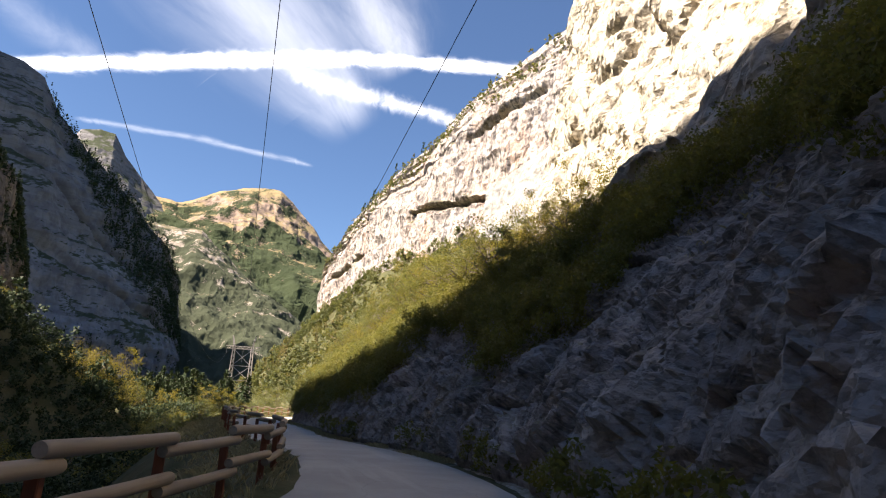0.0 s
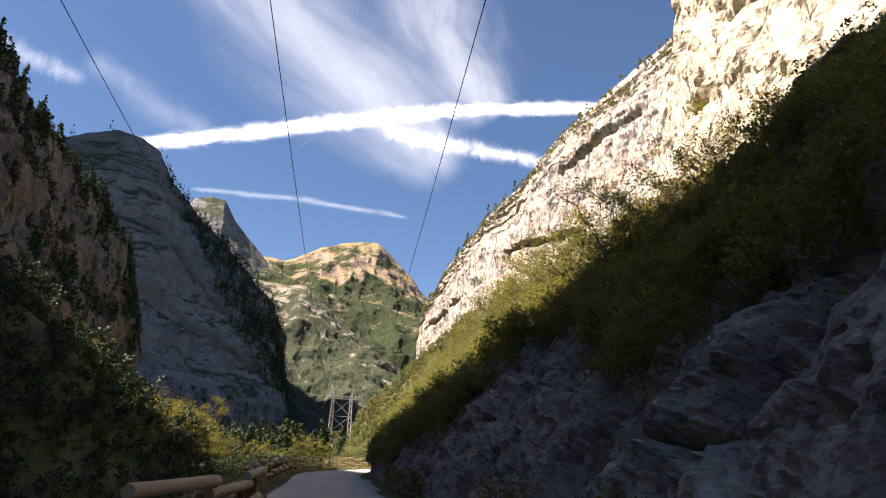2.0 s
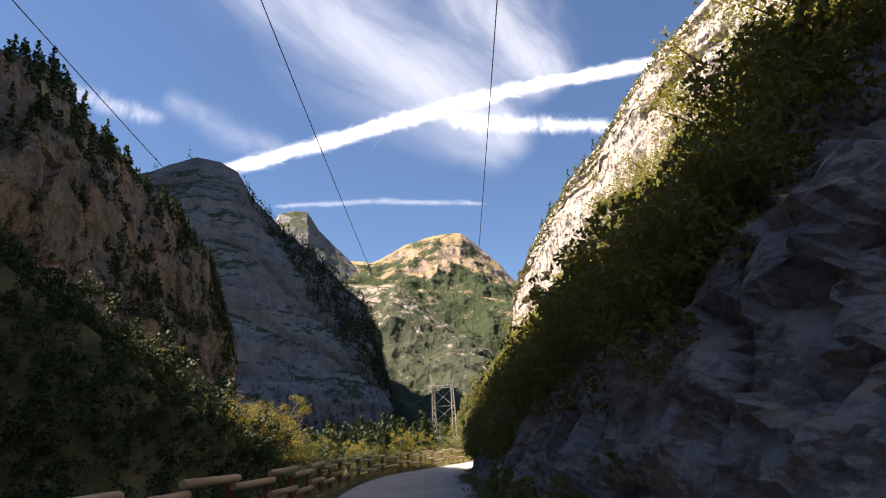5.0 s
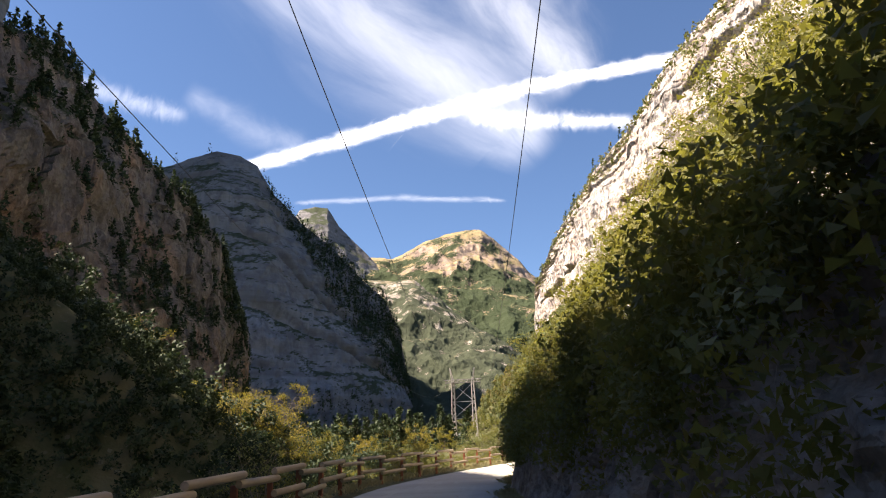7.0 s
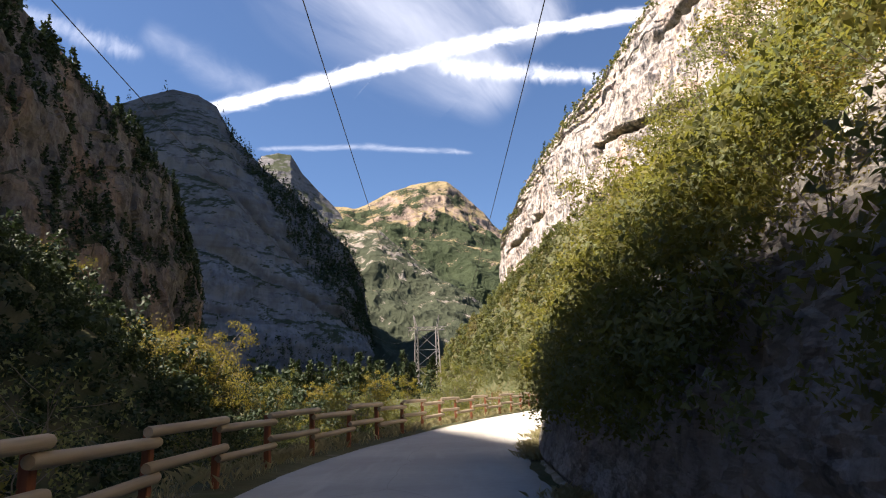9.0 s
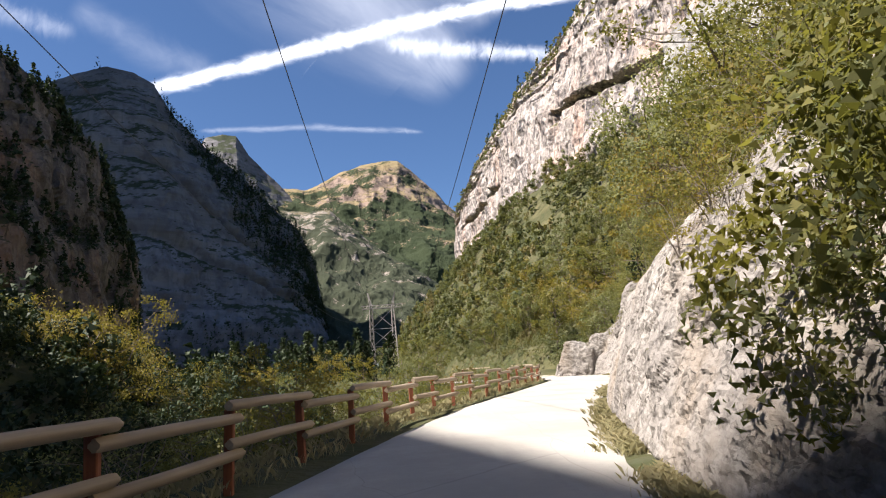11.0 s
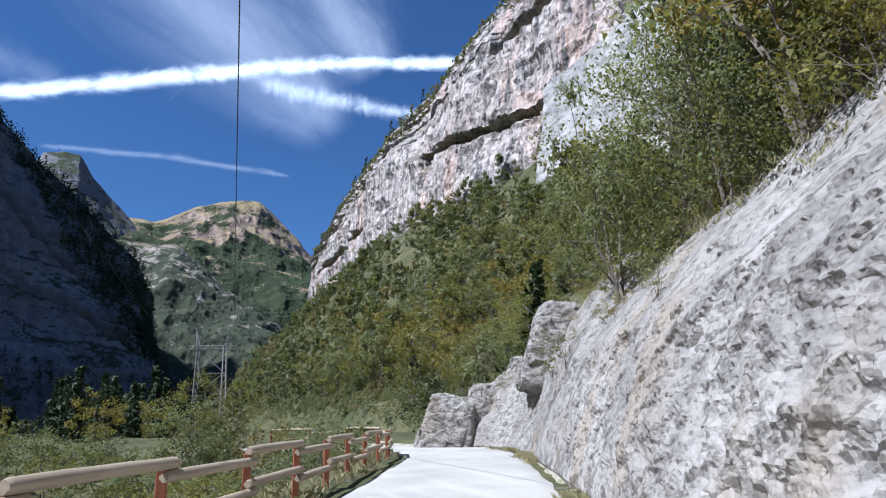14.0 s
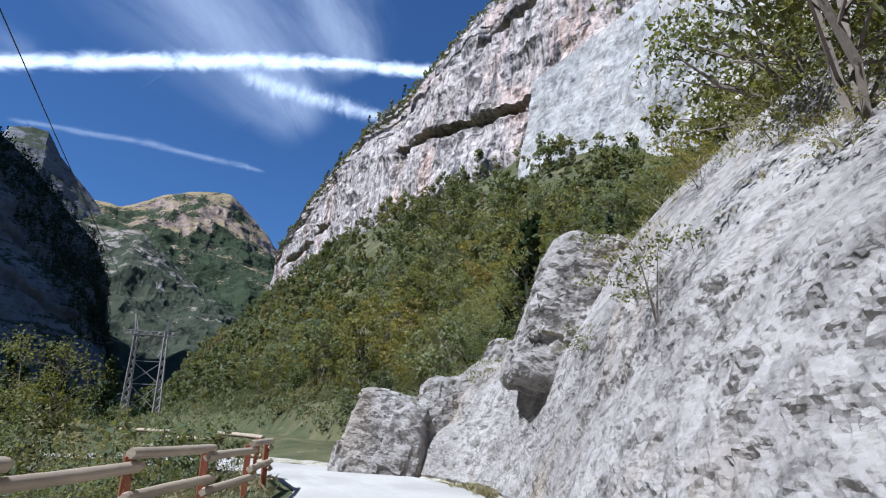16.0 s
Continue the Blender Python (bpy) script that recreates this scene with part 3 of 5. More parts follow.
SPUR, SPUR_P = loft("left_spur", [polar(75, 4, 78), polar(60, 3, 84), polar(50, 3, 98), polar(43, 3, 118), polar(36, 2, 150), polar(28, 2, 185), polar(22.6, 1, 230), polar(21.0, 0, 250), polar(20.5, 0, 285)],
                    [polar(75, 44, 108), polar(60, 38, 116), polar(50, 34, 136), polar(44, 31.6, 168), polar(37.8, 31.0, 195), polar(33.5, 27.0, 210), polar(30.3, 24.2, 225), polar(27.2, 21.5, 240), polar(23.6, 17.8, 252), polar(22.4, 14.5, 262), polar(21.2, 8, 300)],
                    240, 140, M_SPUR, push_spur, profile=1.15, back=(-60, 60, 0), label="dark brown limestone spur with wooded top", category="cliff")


def push_massif(p, u, v):
    beds = vnoise(p * (1 / 260, 1 / 260, 1 / 14), 110) + 0.6 * vnoise(p * (1 / 160, 1 / 160, 1 / 6), 111)
    d = 22 * fbm(p / 150, 5, seed=112) + 3.5 * beds + 6 * ridged(p * (1 / 30, 1 / 30, 1 / 90), 4, 113)
    d = d - 14 * np.exp(-((v - 0.56 - 0.04 * np.sin(u * 7)) / 0.02) ** 2) - 10 * np.exp(-((v - 0.30) / 0.018) ** 2)
    return d + 3 * fbm(p / 9, 3, seed=114)


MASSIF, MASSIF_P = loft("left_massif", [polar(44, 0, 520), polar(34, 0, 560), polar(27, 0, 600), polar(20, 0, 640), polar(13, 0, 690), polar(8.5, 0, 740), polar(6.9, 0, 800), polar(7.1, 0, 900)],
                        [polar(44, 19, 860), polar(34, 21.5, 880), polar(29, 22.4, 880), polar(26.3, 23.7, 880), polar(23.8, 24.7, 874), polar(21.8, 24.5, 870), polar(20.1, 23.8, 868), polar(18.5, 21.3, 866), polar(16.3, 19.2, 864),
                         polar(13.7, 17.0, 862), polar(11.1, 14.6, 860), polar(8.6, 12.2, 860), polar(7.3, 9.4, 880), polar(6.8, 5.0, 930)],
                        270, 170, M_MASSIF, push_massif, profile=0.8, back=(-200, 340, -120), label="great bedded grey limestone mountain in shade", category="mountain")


def push_far(scale, seed, craggy=1.0):
    def push(p, u, v):
        return scale * (0.09 * craggy * ridged(p * (2.2, 2.2, 1.1) / scale, 5, seed) + 0.10 * fbm(p * 1.3 / scale, 5, seed=seed + 3) + 0.018 * fbm(p * 12 / scale, 3, seed=seed + 5))
    return push


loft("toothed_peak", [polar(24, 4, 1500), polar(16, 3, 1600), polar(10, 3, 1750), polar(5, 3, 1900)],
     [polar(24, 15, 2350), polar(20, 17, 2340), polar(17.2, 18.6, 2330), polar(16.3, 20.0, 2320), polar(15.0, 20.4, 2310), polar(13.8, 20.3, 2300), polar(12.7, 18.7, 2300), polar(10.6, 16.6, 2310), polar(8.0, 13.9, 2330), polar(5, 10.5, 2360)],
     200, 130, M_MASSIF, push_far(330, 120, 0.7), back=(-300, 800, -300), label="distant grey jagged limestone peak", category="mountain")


def lift_peak(p, u, v):
    return 26 * ridged(p * (1 / 300, 1 / 420, 0), 4, 131) * (1 - v) * v * 4


loft("central_peak", [polar(16, 4, 1300), polar(10, 4, 1350), polar(4, 3, 1400), polar(-2, 2.5, 1400), polar(-8, 2, 1400), polar(-16, 2, 1500)],
     [polar(16, 15.4, 2560), polar(12, 15.9, 2560), polar(9.8, 15.9, 2550), polar(8.1, 15.7, 2545), polar(7.0, 16.0, 2540), polar(5.0, 17.1, 2540), polar(2.9, 17.8, 2540), polar(0.9, 18.0, 2540), polar(-0.2, 17.9, 2540), polar(-1.2, 17.2, 2540),
      polar(-2.7, 15.9, 2540), polar(-4.2, 14.4, 2540), polar(-6, 12.6, 2540), polar(-16, 6, 2600)],
     270, 180, M_PEAK, push_far(520, 130, 1.35), profile=1.1, back=(100, 1100, -250), lift=lift_peak, label="distant mountain with golden meadows and pink rock", category="mountain")
loft("foothill", [polar(14, 0, 760), polar(8.5, 0, 800), polar(4, 0, 800), polar(0, 0, 780), polar(-5, 0, 760), polar(-12, 0, 740)],
     [polar(14, 14.0, 1500), polar(9.6, 13.9, 1480), polar(7.4, 13.8, 1460), polar(6.0, 13.9, 1440), polar(4.5, 12.6, 1400), polar(3, 11.3, 1360), polar(0, 9.3, 1300), polar(-3.2, 6.9, 1250), polar(-6.5, 5.5, 1200), polar(-12, 5.5, 1100)],
     240, 150, M_FOOT, push_far(230, 140, 1.3), profile=0.9, back=(40, 500, -90), label="rocky wooded foothill below the far peak", category="hill")


def push_gorge(p, u, v):
    return 4 * fbm(p / 25, 4, seed=151) + 1.5 * fbm(p / 6, 3, seed=152)


# unseen wall; its crest is set so its shadow covers bank and road
loft("gorge_shade_wall", [(-30, -190, -9), (-24, -90, -9), (-22, -20, -9), (-24, 25, -9), (-34, 48, -9), (-52, 66, 0), (-86, 90, 15), (-96, 112, 22), (-98, 121, 22)],
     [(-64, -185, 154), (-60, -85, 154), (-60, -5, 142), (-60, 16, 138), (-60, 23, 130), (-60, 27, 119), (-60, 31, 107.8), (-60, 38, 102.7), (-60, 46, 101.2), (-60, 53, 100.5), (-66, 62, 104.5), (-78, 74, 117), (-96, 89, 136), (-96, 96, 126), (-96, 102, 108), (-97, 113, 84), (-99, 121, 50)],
     190, 60, M_SPUR, push_gorge, back=(-120, -20, 10), label="steep wooded gorge wall across the river, unseen, shaped to shade the road", category="cliff")
# ridges added out of view to keep the spur and the massif in shade
loft("spur_shade_ridge", [(-120, 128, 40), (-135, 160, 50), (-150, 200, 60), (-160, 250, 60)], [(-170, 128, 150), (-170, 135, 205), (-175, 190, 215), (-190, 245, 200)],
     70, 50, M_SPUR, push_gorge, back=(-120, -10, 10), label="unseen dark limestone ridge added to shade the spur", category="cliff")
loft("massif_shade_ridge", [(-620, 300, 0), (-640, 520, 0), (-670, 700, 0), (-700, 860, 0)], [(-820, 280, 700), (-730, 400, 1000), (-700, 520, 1080), (-700, 830, 1080), (-740, 900, 850)],
     90, 60, M_MASSIF, push_far(200, 160, 0.5), back=(-500, 40, -100), label="unseen high grey limestone ridge added to shade the mountain", category="mountain")


# ---- wood, metal, cloud ----
def wood_material(name, light, dark, axis=1):
    k = Net(name, 0.85, 0.2)
    sc = [14, 14, 14]
    sc[axis] = 0.9
    g = k.noise(1.0, 5, 0.6, k.stretch(*sc))
    c = k.mix(k.ramp(g, 0.3, 0.7), dark, light)
    c = k.mix(k.ramp(k.noise(1.3, 3), 0.5, 0.75, 0, 0.5), c, tuple(0.62 * a for a in dark))
    c = k.mix(k.ramp(k.each(), 0, 1, 0, 0.35), c, tuple(0.8 * a for a in light))
    k.bump(g, 0.4, 0.01)
    return k.colour(c)


M_LOG = wood_material("weathered_log", (0.42, 0.345, 0.255), (0.28, 0.22, 0.155))
M_POST = wood_material("red_brown_post", (0.30, 0.115, 0.06), (0.17, 0.06, 0.035), 2)
k = Net("galvanised_steel", 0.6, 0.4)
k.b.inputs["Metallic"].default_value = 0.5
M_STEEL = k.colour(k.mix(k.noise(0.5, 3), (0.42, 0.39, 0.385), (0.36, 0.325, 0.31)))
k = Net("wire", 0.6, 0.3)
M_WIRE = k.colour((0.06, 0.06, 0.065))


def bar(a, b, r, sides=6, r2=None, cap=True):
    """Verts and faces of a round bar from a to b."""
    a, b = Vector(a), Vector(b)
    q = (b - a).to_track_quat("Z", "Y").to_matrix()
    r2 = r if r2 is None else r2
    vs, fs = [], []
    for c, rad in ((a, r), (b, r2)):
        for i in range(sides):
            t = 2 * math.pi * (i + 0.5) / sides
            vs.append(tuple(c + q @ Vector((rad * math.cos(t), rad * math.sin(t), 0))))
    for i in range(sides):
        j = (i + 1) % sides
        fs.append((i, j, sides + j, sides + i))
    if cap:
        fs.append(tuple(range(sides))[::-1])
        fs.append(tuple(range(sides, 2 * sides)))
    return vs, fs


def joined(pieces):
    vs, fs = [], []
    for v, f in pieces:
        o = len(vs)
        vs += list(v)
        fs += [tuple(i + o for i in q) for q in f]
    return np.array(vs, float), fs


def log_mesh(name, length, radius, seed, squared=0.0):
    """A rail along y, slightly uneven, its ends rounded off."""
    rng = random.Random(seed)
    rings, sides = 9, 12
    vs, fs = [], []
    bend = rng.uniform(-0.02, 0.02)
    for i in range(rings):
        s = i / (rings - 1)
        y = (s - 0.5) * length
        rad = radius * (1 + rng.uniform(-0.04, 0.04)) * (0.86 if i in (0, rings - 1) else 1)
        if i == 1:
            y = (-0.5) * length + 0.025
        if i == rings - 2:
            y = 0.5 * length - 0.025
        for j in range(sides):
            t = 2 * math.pi * j / sides
            sq = 1 + squared * 0.32 * abs(math.sin(2 * t)) ** 2
            vs.append((rad * sq * math.cos(t), y, rad * sq * math.sin(t) + bend * math.sin(s * math.pi)))
    for i in range(rings - 1):
        for j in range(sides):
            a, b = i * sides + j, i * sides + (j + 1) % sides
            fs.append((a, b, b + sides, a + sides))
    fs.append(tuple(range(sides))[::-1])
    fs.append(tuple(range((rings - 1) * sides, rings * sides)))
    me = bpy.data.meshes.new(name)
    me.from_pydata(vs, [], fs)
    me.materials.append(M_LOG)
    me.polygons.foreach_set("use_smooth", np.array([len(p.vertices) < 6 for p in me.polygons]))
    return me


def post_mesh(h, w, seed):
    rng = random.Random(seed)
    bm = bmesh.new()
    bmesh.ops.create_cube(bm, size=1)
    for v in bm.verts:
        v.co = Vector((v.co.x * w, v.co.y * w, (v.co.z + 0.5) * h + (rng.uniform(-0.01, 0.01) if v.co.z > 0 else 0)))
    bmesh.ops.bevel(bm, geom=bm.edges[:], offset=0.012, segments=1, affect="EDGES")
    me = bpy.data.meshes.new("post")
    bm.to_mesh(me)
    bm.free()
    me.materials.append(M_POST)
    return me


def build_fence():
    fence = tagged(new("fence"), "weathered timber two-rail fence on red-brown posts along the drop", "fence")
    posts = [post_mesh(1.55, 0.12, 3 + i) for i in range(3)]
    rails = [log_mesh("rail", 1.0, 0.078, 11 + i) for i in range(3)]
    beams = [log_mesh("rail", 1.0, 0.056, 21 + i, 1.0) for i in range(3)]
    y, n = -9.0, 0
    spots = []
    while y < 124:
        spots.append((float(left_edge(y)) - 0.42 * float(lean(y)), y))
        y += 2.62 / float(lean(y))
    rng = random.Random(7)
    for i, (x, y) in enumerate(spots):
        p = new("post", posts[i % 3])
        p.parent = fence
        p.matrix_local = pose(x, y, -0.55 + rng.uniform(-0.03, 0.03) + (0.06 if y > 62 else -0.05), rng.uniform(-1.5, 1.5), rng.uniform(-1.5, 1.5), rng.uniform(-8, 8))
        if i + 1 == len(spots):
            break
        x2, y2 = spots[i + 1]
        yaw = math.degrees(math.atan2(-(x2 - x), y2 - y))
        length = math.hypot(x2 - x, y2 - y) + 0.34
        high = 0.075 if i % 2 else -0.075
        for z in (1.0, 0.52):
            kind = beams if y > 66 else rails
            r = new("rail", kind[rng.randrange(3)])
            r.parent = fence
            off = 0.10
            r.matrix_local = pose((x + x2) / 2 + off, (y + y2) / 2, z + high + rng.uniform(-0.015, 0.015), rng.uniform(-0.8, 0.8), rng.uniform(0, 40) if y < 66 else 45, yaw) @ Matrix.Diagonal((1, length, 1, 1))


build_fence()


def build_tower():
    """Lattice pylon: two legs, a waist, a wide crossarm and two peaks."""
    base = Vector((-3.05, 277.8, 2.6))
    tower = new("pylon")
    tower.location = base
    tagged(tower, "grey lattice steel electricity pylon on the valley spur", "pylon")
    turn = Matrix.Rotation(radians(-2), 4, "Z")

    def mast(name, p0, p1, w0, w1, n, r=0.22):
        p0, p1 = Vector(p0), Vector(p1)
        out = []
        corner = [(-1, -1), (1, -1), (1, 1), (-1, 1)]

        def at(s, c):
            w = w0 + (w1 - w0) * s
            return p0.lerp(p1, s) + Vector((c[0] * w / 2, c[1] * w / 2, 0))

        for c in corner:
            out.append(bar(at(0, c), at(1, c), r, 4))
        for i in range(n):
            for a in range(4):
                c, d = corner[a], corner[(a + 1) % 4]
                s0, s1 = i / n, (i + 1) / n
                out.append(bar(at(s0, c), at(s1, d), r * 0.55, 3, cap=False))
                out.append(bar(at(s0, d), at(s1, c), r * 0.55, 3, cap=False))
        v, f = joined(out)
        mesh_object(name, v, f, M_STEEL, tower)

    mast("leg", (-4.6, 0, 0), (-4.3, 0, 24.5), 1.9, 0.9, 9)
    mast("leg", (4.6, 0, 0), (4.3, 0, 24.5), 1.9, 0.9, 9)
    mast("peak", (-4.3, 0, 24.5), (-5.4, 0, 30.0), 0.9, 0.15, 3, 0.16)
    mast("peak", (4.3, 0, 24.5), (5.4, 0, 30.0), 0.9, 0.15, 3, 0.16)
    out = []
    for yv in (-0.5, 0.5):
        out.append(bar((-8.2, yv * 0.4, 24.9), (8.2, yv * 0.4, 24.9), 0.2, 4))
        out.append(bar((-7.6, yv, 23.7), (7.6, yv, 23.7), 0.2, 4))
        for i in range(15):
            x0, x1 = -7.6 + i * 15.2 / 15, -7.6 + (i + 1) * 15.2 / 15
            out.append(bar((x0, yv, 23.7 if i % 2 else 24.9), (x1, yv, 24.9 if i % 2 else 23.7), 0.11, 3, cap=False))
    v, f = joined(out)
    mesh_object("crossarm", v, f, M_STEEL, tower)
    for za, zb in ((0.5, 8.5), (8.5, 15.5), (15.5, 23.5)):
        v, f = joined([bar((-4.5, 0, za), (4.4, 0, zb), 0.17, 4), bar((4.5, 0, za), (-4.4, 0, zb), 0.17, 4), bar((-4.5, 0, zb), (4.5, 0, zb), 0.17, 4)])
        mesh_object("brace", v, f, M_STEEL, tower)
    for x in (-7.7, 0, 7.7):
        pieces = [bar((x, 0, 23.7 - 0.22 * i), (x, 0, 23.7 - 0.22 * i - 0.09), 0.17, 8, 0.10) for i in range(11)]
        pieces.append(bar((x, 0, 23.8), (x, 0, 21.2), 0.03, 4))
        v, f = joined(pieces)
        mesh_object("insulator", v, f, M_STEEL, tower)
    tower.matrix_world = Matrix.Translation(base) @ turn @ Matrix.Scale(0.805, 4)


build_tower()


def build_wires():
    for x0 in (-9.25, -3.05, 3.15):
        pts = []
        for i in range(60):
            y = 277.8 - i / 59 * 430
            pts.append((x0 + 0.02 * (277.8 - y), y, 9.6 + 4.7e-4 * (y - 130) ** 2))
        out = [bar(pts[i], pts[i + 1], 0.016, 5, cap=False) for i in range(59)]
        v, f = joined(out)
        ob = mesh_object("power_line", v, f, M_WIRE)
        tagged(ob, "thin dark power line hung over the valley from the pylon", "cable", "power lines")


build_wires()


def cloud_material(name, strength, along_scale, across_scale, thin, cut, soft=0.25, edge=0.5):
    """High thin cloud that lets the sky through; v runs across it."""
    m, n, l, b = node_mat(name)
    n.remove(b)
    uv = n.new("ShaderNodeUVMap")
    mp = n.new("ShaderNodeMapping")
    mp.inputs["Scale"].default_value = (along_scale, across_scale, 1)
    l.new(uv.outputs[0], mp.inputs[0])
    tx = n.new("ShaderNodeTexNoise")
    tx.inputs["Scale"].default_value, tx.inputs["Detail"].default_value, tx.inputs["Roughness"].default_value, tx.inputs["Distortion"].default_value = 1.0, 7, 0.58, 0.5
    l.new(mp.outputs[0], tx.inputs[0])
    sp = n.new("ShaderNodeSeparateXYZ")
    l.new(uv.outputs[0], sp.inputs[0])

    def mth(op, a, c=0.0):
        k = n.new("ShaderNodeMath")
        k.operation = op
        for s, v in zip(k.inputs, (a, c)):
            if isinstance(v, (int, float)):
                s.default_value = v
            else:
                l.new(v, s)
        return k.outputs[0]

    def rng(v, a, c, lo=0.0, hi=1.0):
        k = n.new("ShaderNodeMapRange")
        k.interpolation_type = "SMOOTHSTEP"
        l.new(v, k.inputs[0])
        for i, q in enumerate((a, c, lo, hi)):
            k.inputs[i + 1].default_value = q
        return k.outputs[0]

    ends = mth("MULTIPLY", rng(sp.outputs[0], 0, 0.12), rng(sp.outputs[0], 1, 0.85))
    rim = mth("MULTIPLY", rng(sp.outputs[1], 0, edge), rng(sp.outputs[1], 1, 1 - edge))
    body = rng(mth("ADD", tx.outputs[0], mth("MULTIPLY", mth("SUBTRACT", rim, 0.5), 0.5)), cut, cut + soft)
    alpha = mth("MULTIPLY", mth("MULTIPLY", body, rim), mth("MULTIPLY", ends, thin))
    em, tr, mx = n.new("ShaderNodeEmission"), n.new("ShaderNodeBsdfTransparent"), n.new("ShaderNodeMixShader")
    em.inputs[0].default_value, em.inputs[1].default_value = (1.0, 0.98, 0.97, 1), strength
    l.new(alpha, mx.inputs[0])
    l.new(tr.outputs[0], mx.inputs[1])
    l.new(em.outputs[0], mx.inputs[2])
    l.new(mx.outputs[0], n["Material Output"].inputs[0])
    return m


def cloud(name, line, widths, material, label, far=4200):
    """A ribbon of cloud high in the sky along bearings and height angles, with its half-width in degrees."""
    az, el = (np.interp(np.linspace(0, 1, 41), np.linspace(0, 1, len(line)), [q[i] for q in line]) for i in (0, 1))
    w = np.interp(np.linspace(0, 1, 41), np.linspace(0, 1, len(widths)), widths)
    da, de = np.gradient(az) * np.cos(np.radians(el)), np.gradient(el)
    s = np.hypot(da, de)
    nx, ny = -de / s, da / s
    vs, uv = [], []
    for i in range(41):
        for j in range(7):
            k2 = (j / 3 - 1) * w[i]
            a, e = radians(az[i] + nx[i] * k2 / math.cos(radians(el[i]))), radians(el[i] + ny[i] * k2)
            vs.append((5 - far * math.sin(a) * math.cos(e), 50 + far * math.cos(a) * math.cos(e), far * math.sin(e)))
            uv.append((i / 40, j / 6))
    ob = mesh_object(name, vs, grid_faces(41, 7), material, uv=uv, smooth=True)
    tagged(ob, label, "cloud", kind="structure")


M_TRAIL = cloud_material("contrail_vapour", 0.9, 30, 2.2, 0.88, 0.30, 0.55, 0.5)
M_TRAIL3 = cloud_material("ragged_vapour", 0.85, 22, 2.0, 0.6, 0.30, 0.75, 0.5)
M_TRAIL2 = cloud_material("thin_vapour", 0.8, 16, 2.0, 0.19, 0.28, 0.7, 0.5)
M_CIRRUS = cloud_material("cirrus_vapour", 0.75, 2.2, 4.0, 0.37, 0.2, 0.9, 0.5)
M_WISP = cloud_material("faint_vapour", 0.75, 4, 2.0, 0.13, 0.2, 0.9, 0.5)
cloud("contrail", [(30, 20.0), (19.7, 23.9), (8.2, 27.4), (0, 29.1), (-8.4, 30.1), (-17.6, 30.1), (-30, 29)], [1.0, 1.1, 1.25, 1.3, 1.1, 1.05, 1.0], M_TRAIL, "broad white contrail across the blue sky")
cloud("contrail", [(17, 20.6), (14.9, 20.8), (7, 21.2), (-1, 20.7), (-3, 20.4)], [0.35, 0.45, 0.55, 0.45, 0.3], M_TRAIL2, "thin faint contrail above the peaks")
cloud("contrail", [(1, 28.2), (-2.8, 27.4), (-8, 26.9), (-13.8, 25.9), (-20, 24)], [1.3, 1.6, 1.4, 1.2, 1.0], M_TRAIL3, "short ragged branch of contrail vapour")
cloud("cirrus", [(25, 49), (17, 41), (10, 36), (2, 32.0), (-4, 27), (-7, 23.5)], [9, 11, 11, 10, 7, 4], M_CIRRUS, "wispy veil of white cirrus cloud", 4300)
cloud("cirrus", [(-2, 42), (-5, 37), (-9, 32), (-11, 29)], [6, 8, 6, 4], M_CIRRUS, "wispy veil of white cirrus cloud", 4350)
cloud("cirrus", [(38, 28.5), (31.7, 27.6), (26, 27)], [1.3, 1.6, 1.3], M_TRAIL2, "small torn wisp of white cloud", 4300)
cloud("cirrus", [(27, 29), (21, 26.6), (15, 25)], [2.0, 2.6, 2.0], M_WISP, "small torn wisp of white cloud", 4320)


# ---- plants ----
def leaf_material(name, a, b, c, through_light=0.42, glow=(0.30, 0.29, 0.03), crowns=0.0):
    """Leaves: colour differs from plant to plant and from leaf to leaf, and light shines through them."""
    k = Net(name, 0.65, 0.25)
    if crowns:
        tone = k.n.new("ShaderNodeSeparateColor")
        k.l.new(k.cells(1 / crowns, "F1", k.stretch(1, 1, 0.3)), tone.inputs[0])
        col = k.mix(tone.outputs[0], a, b)
        col = k.mix(k.ramp(tone.outputs[1], 0.75, 0.95), col, c)
        col = k.mix(k.ramp(k.noise(0.55, 3), 0.45, 0.7, 0, 0.25), col, c)
    else:
        col = k.mix(k.each(), a, b)
        col = k.mix(k.ramp(k.noise(0.55, 3), 0.42, 0.66), col, c)
    col = k.mix(k.ramp(k.island(), 0, 1, 0, 0.35), col, tuple(0.45 * q for q in a))
    k.colour(col)
    t, mx = k.n.new("ShaderNodeBsdfTranslucent"), k.n.new("ShaderNodeMixShader")
    k.l.new(k.mix(0.5, col, glow), t.inputs[0])
    mx.inputs[0].default_value = through_light
    k.l.new(k.b.outputs[0], mx.inputs[1])
    k.l.new(t.outputs[0], mx.inputs[2])
    k.l.new(mx.outputs[0], k.n["Material Output"].inputs[0])
    return k.m


M_LEAF = leaf_material("green_leaves", (0.085, 0.105, 0.034), (0.155, 0.15, 0.044), (0.23, 0.20, 0.05))
M_PALE = leaf_material("pale_leaves", (0.15, 0.18, 0.085), (0.20, 0.22, 0.10), (0.23, 0.235, 0.11))
M_AUTUMN = leaf_material("autumn_leaves", (0.21, 0.185, 0.035), (0.20, 0.13, 0.03), (0.26, 0.215, 0.04))
M_NEEDLE = leaf_material("pine_needles", (0.022, 0.042, 0.018), (0.035, 0.055, 0.022), (0.045, 0.06, 0.02), 0.15, (0.05, 0.07, 0.02))
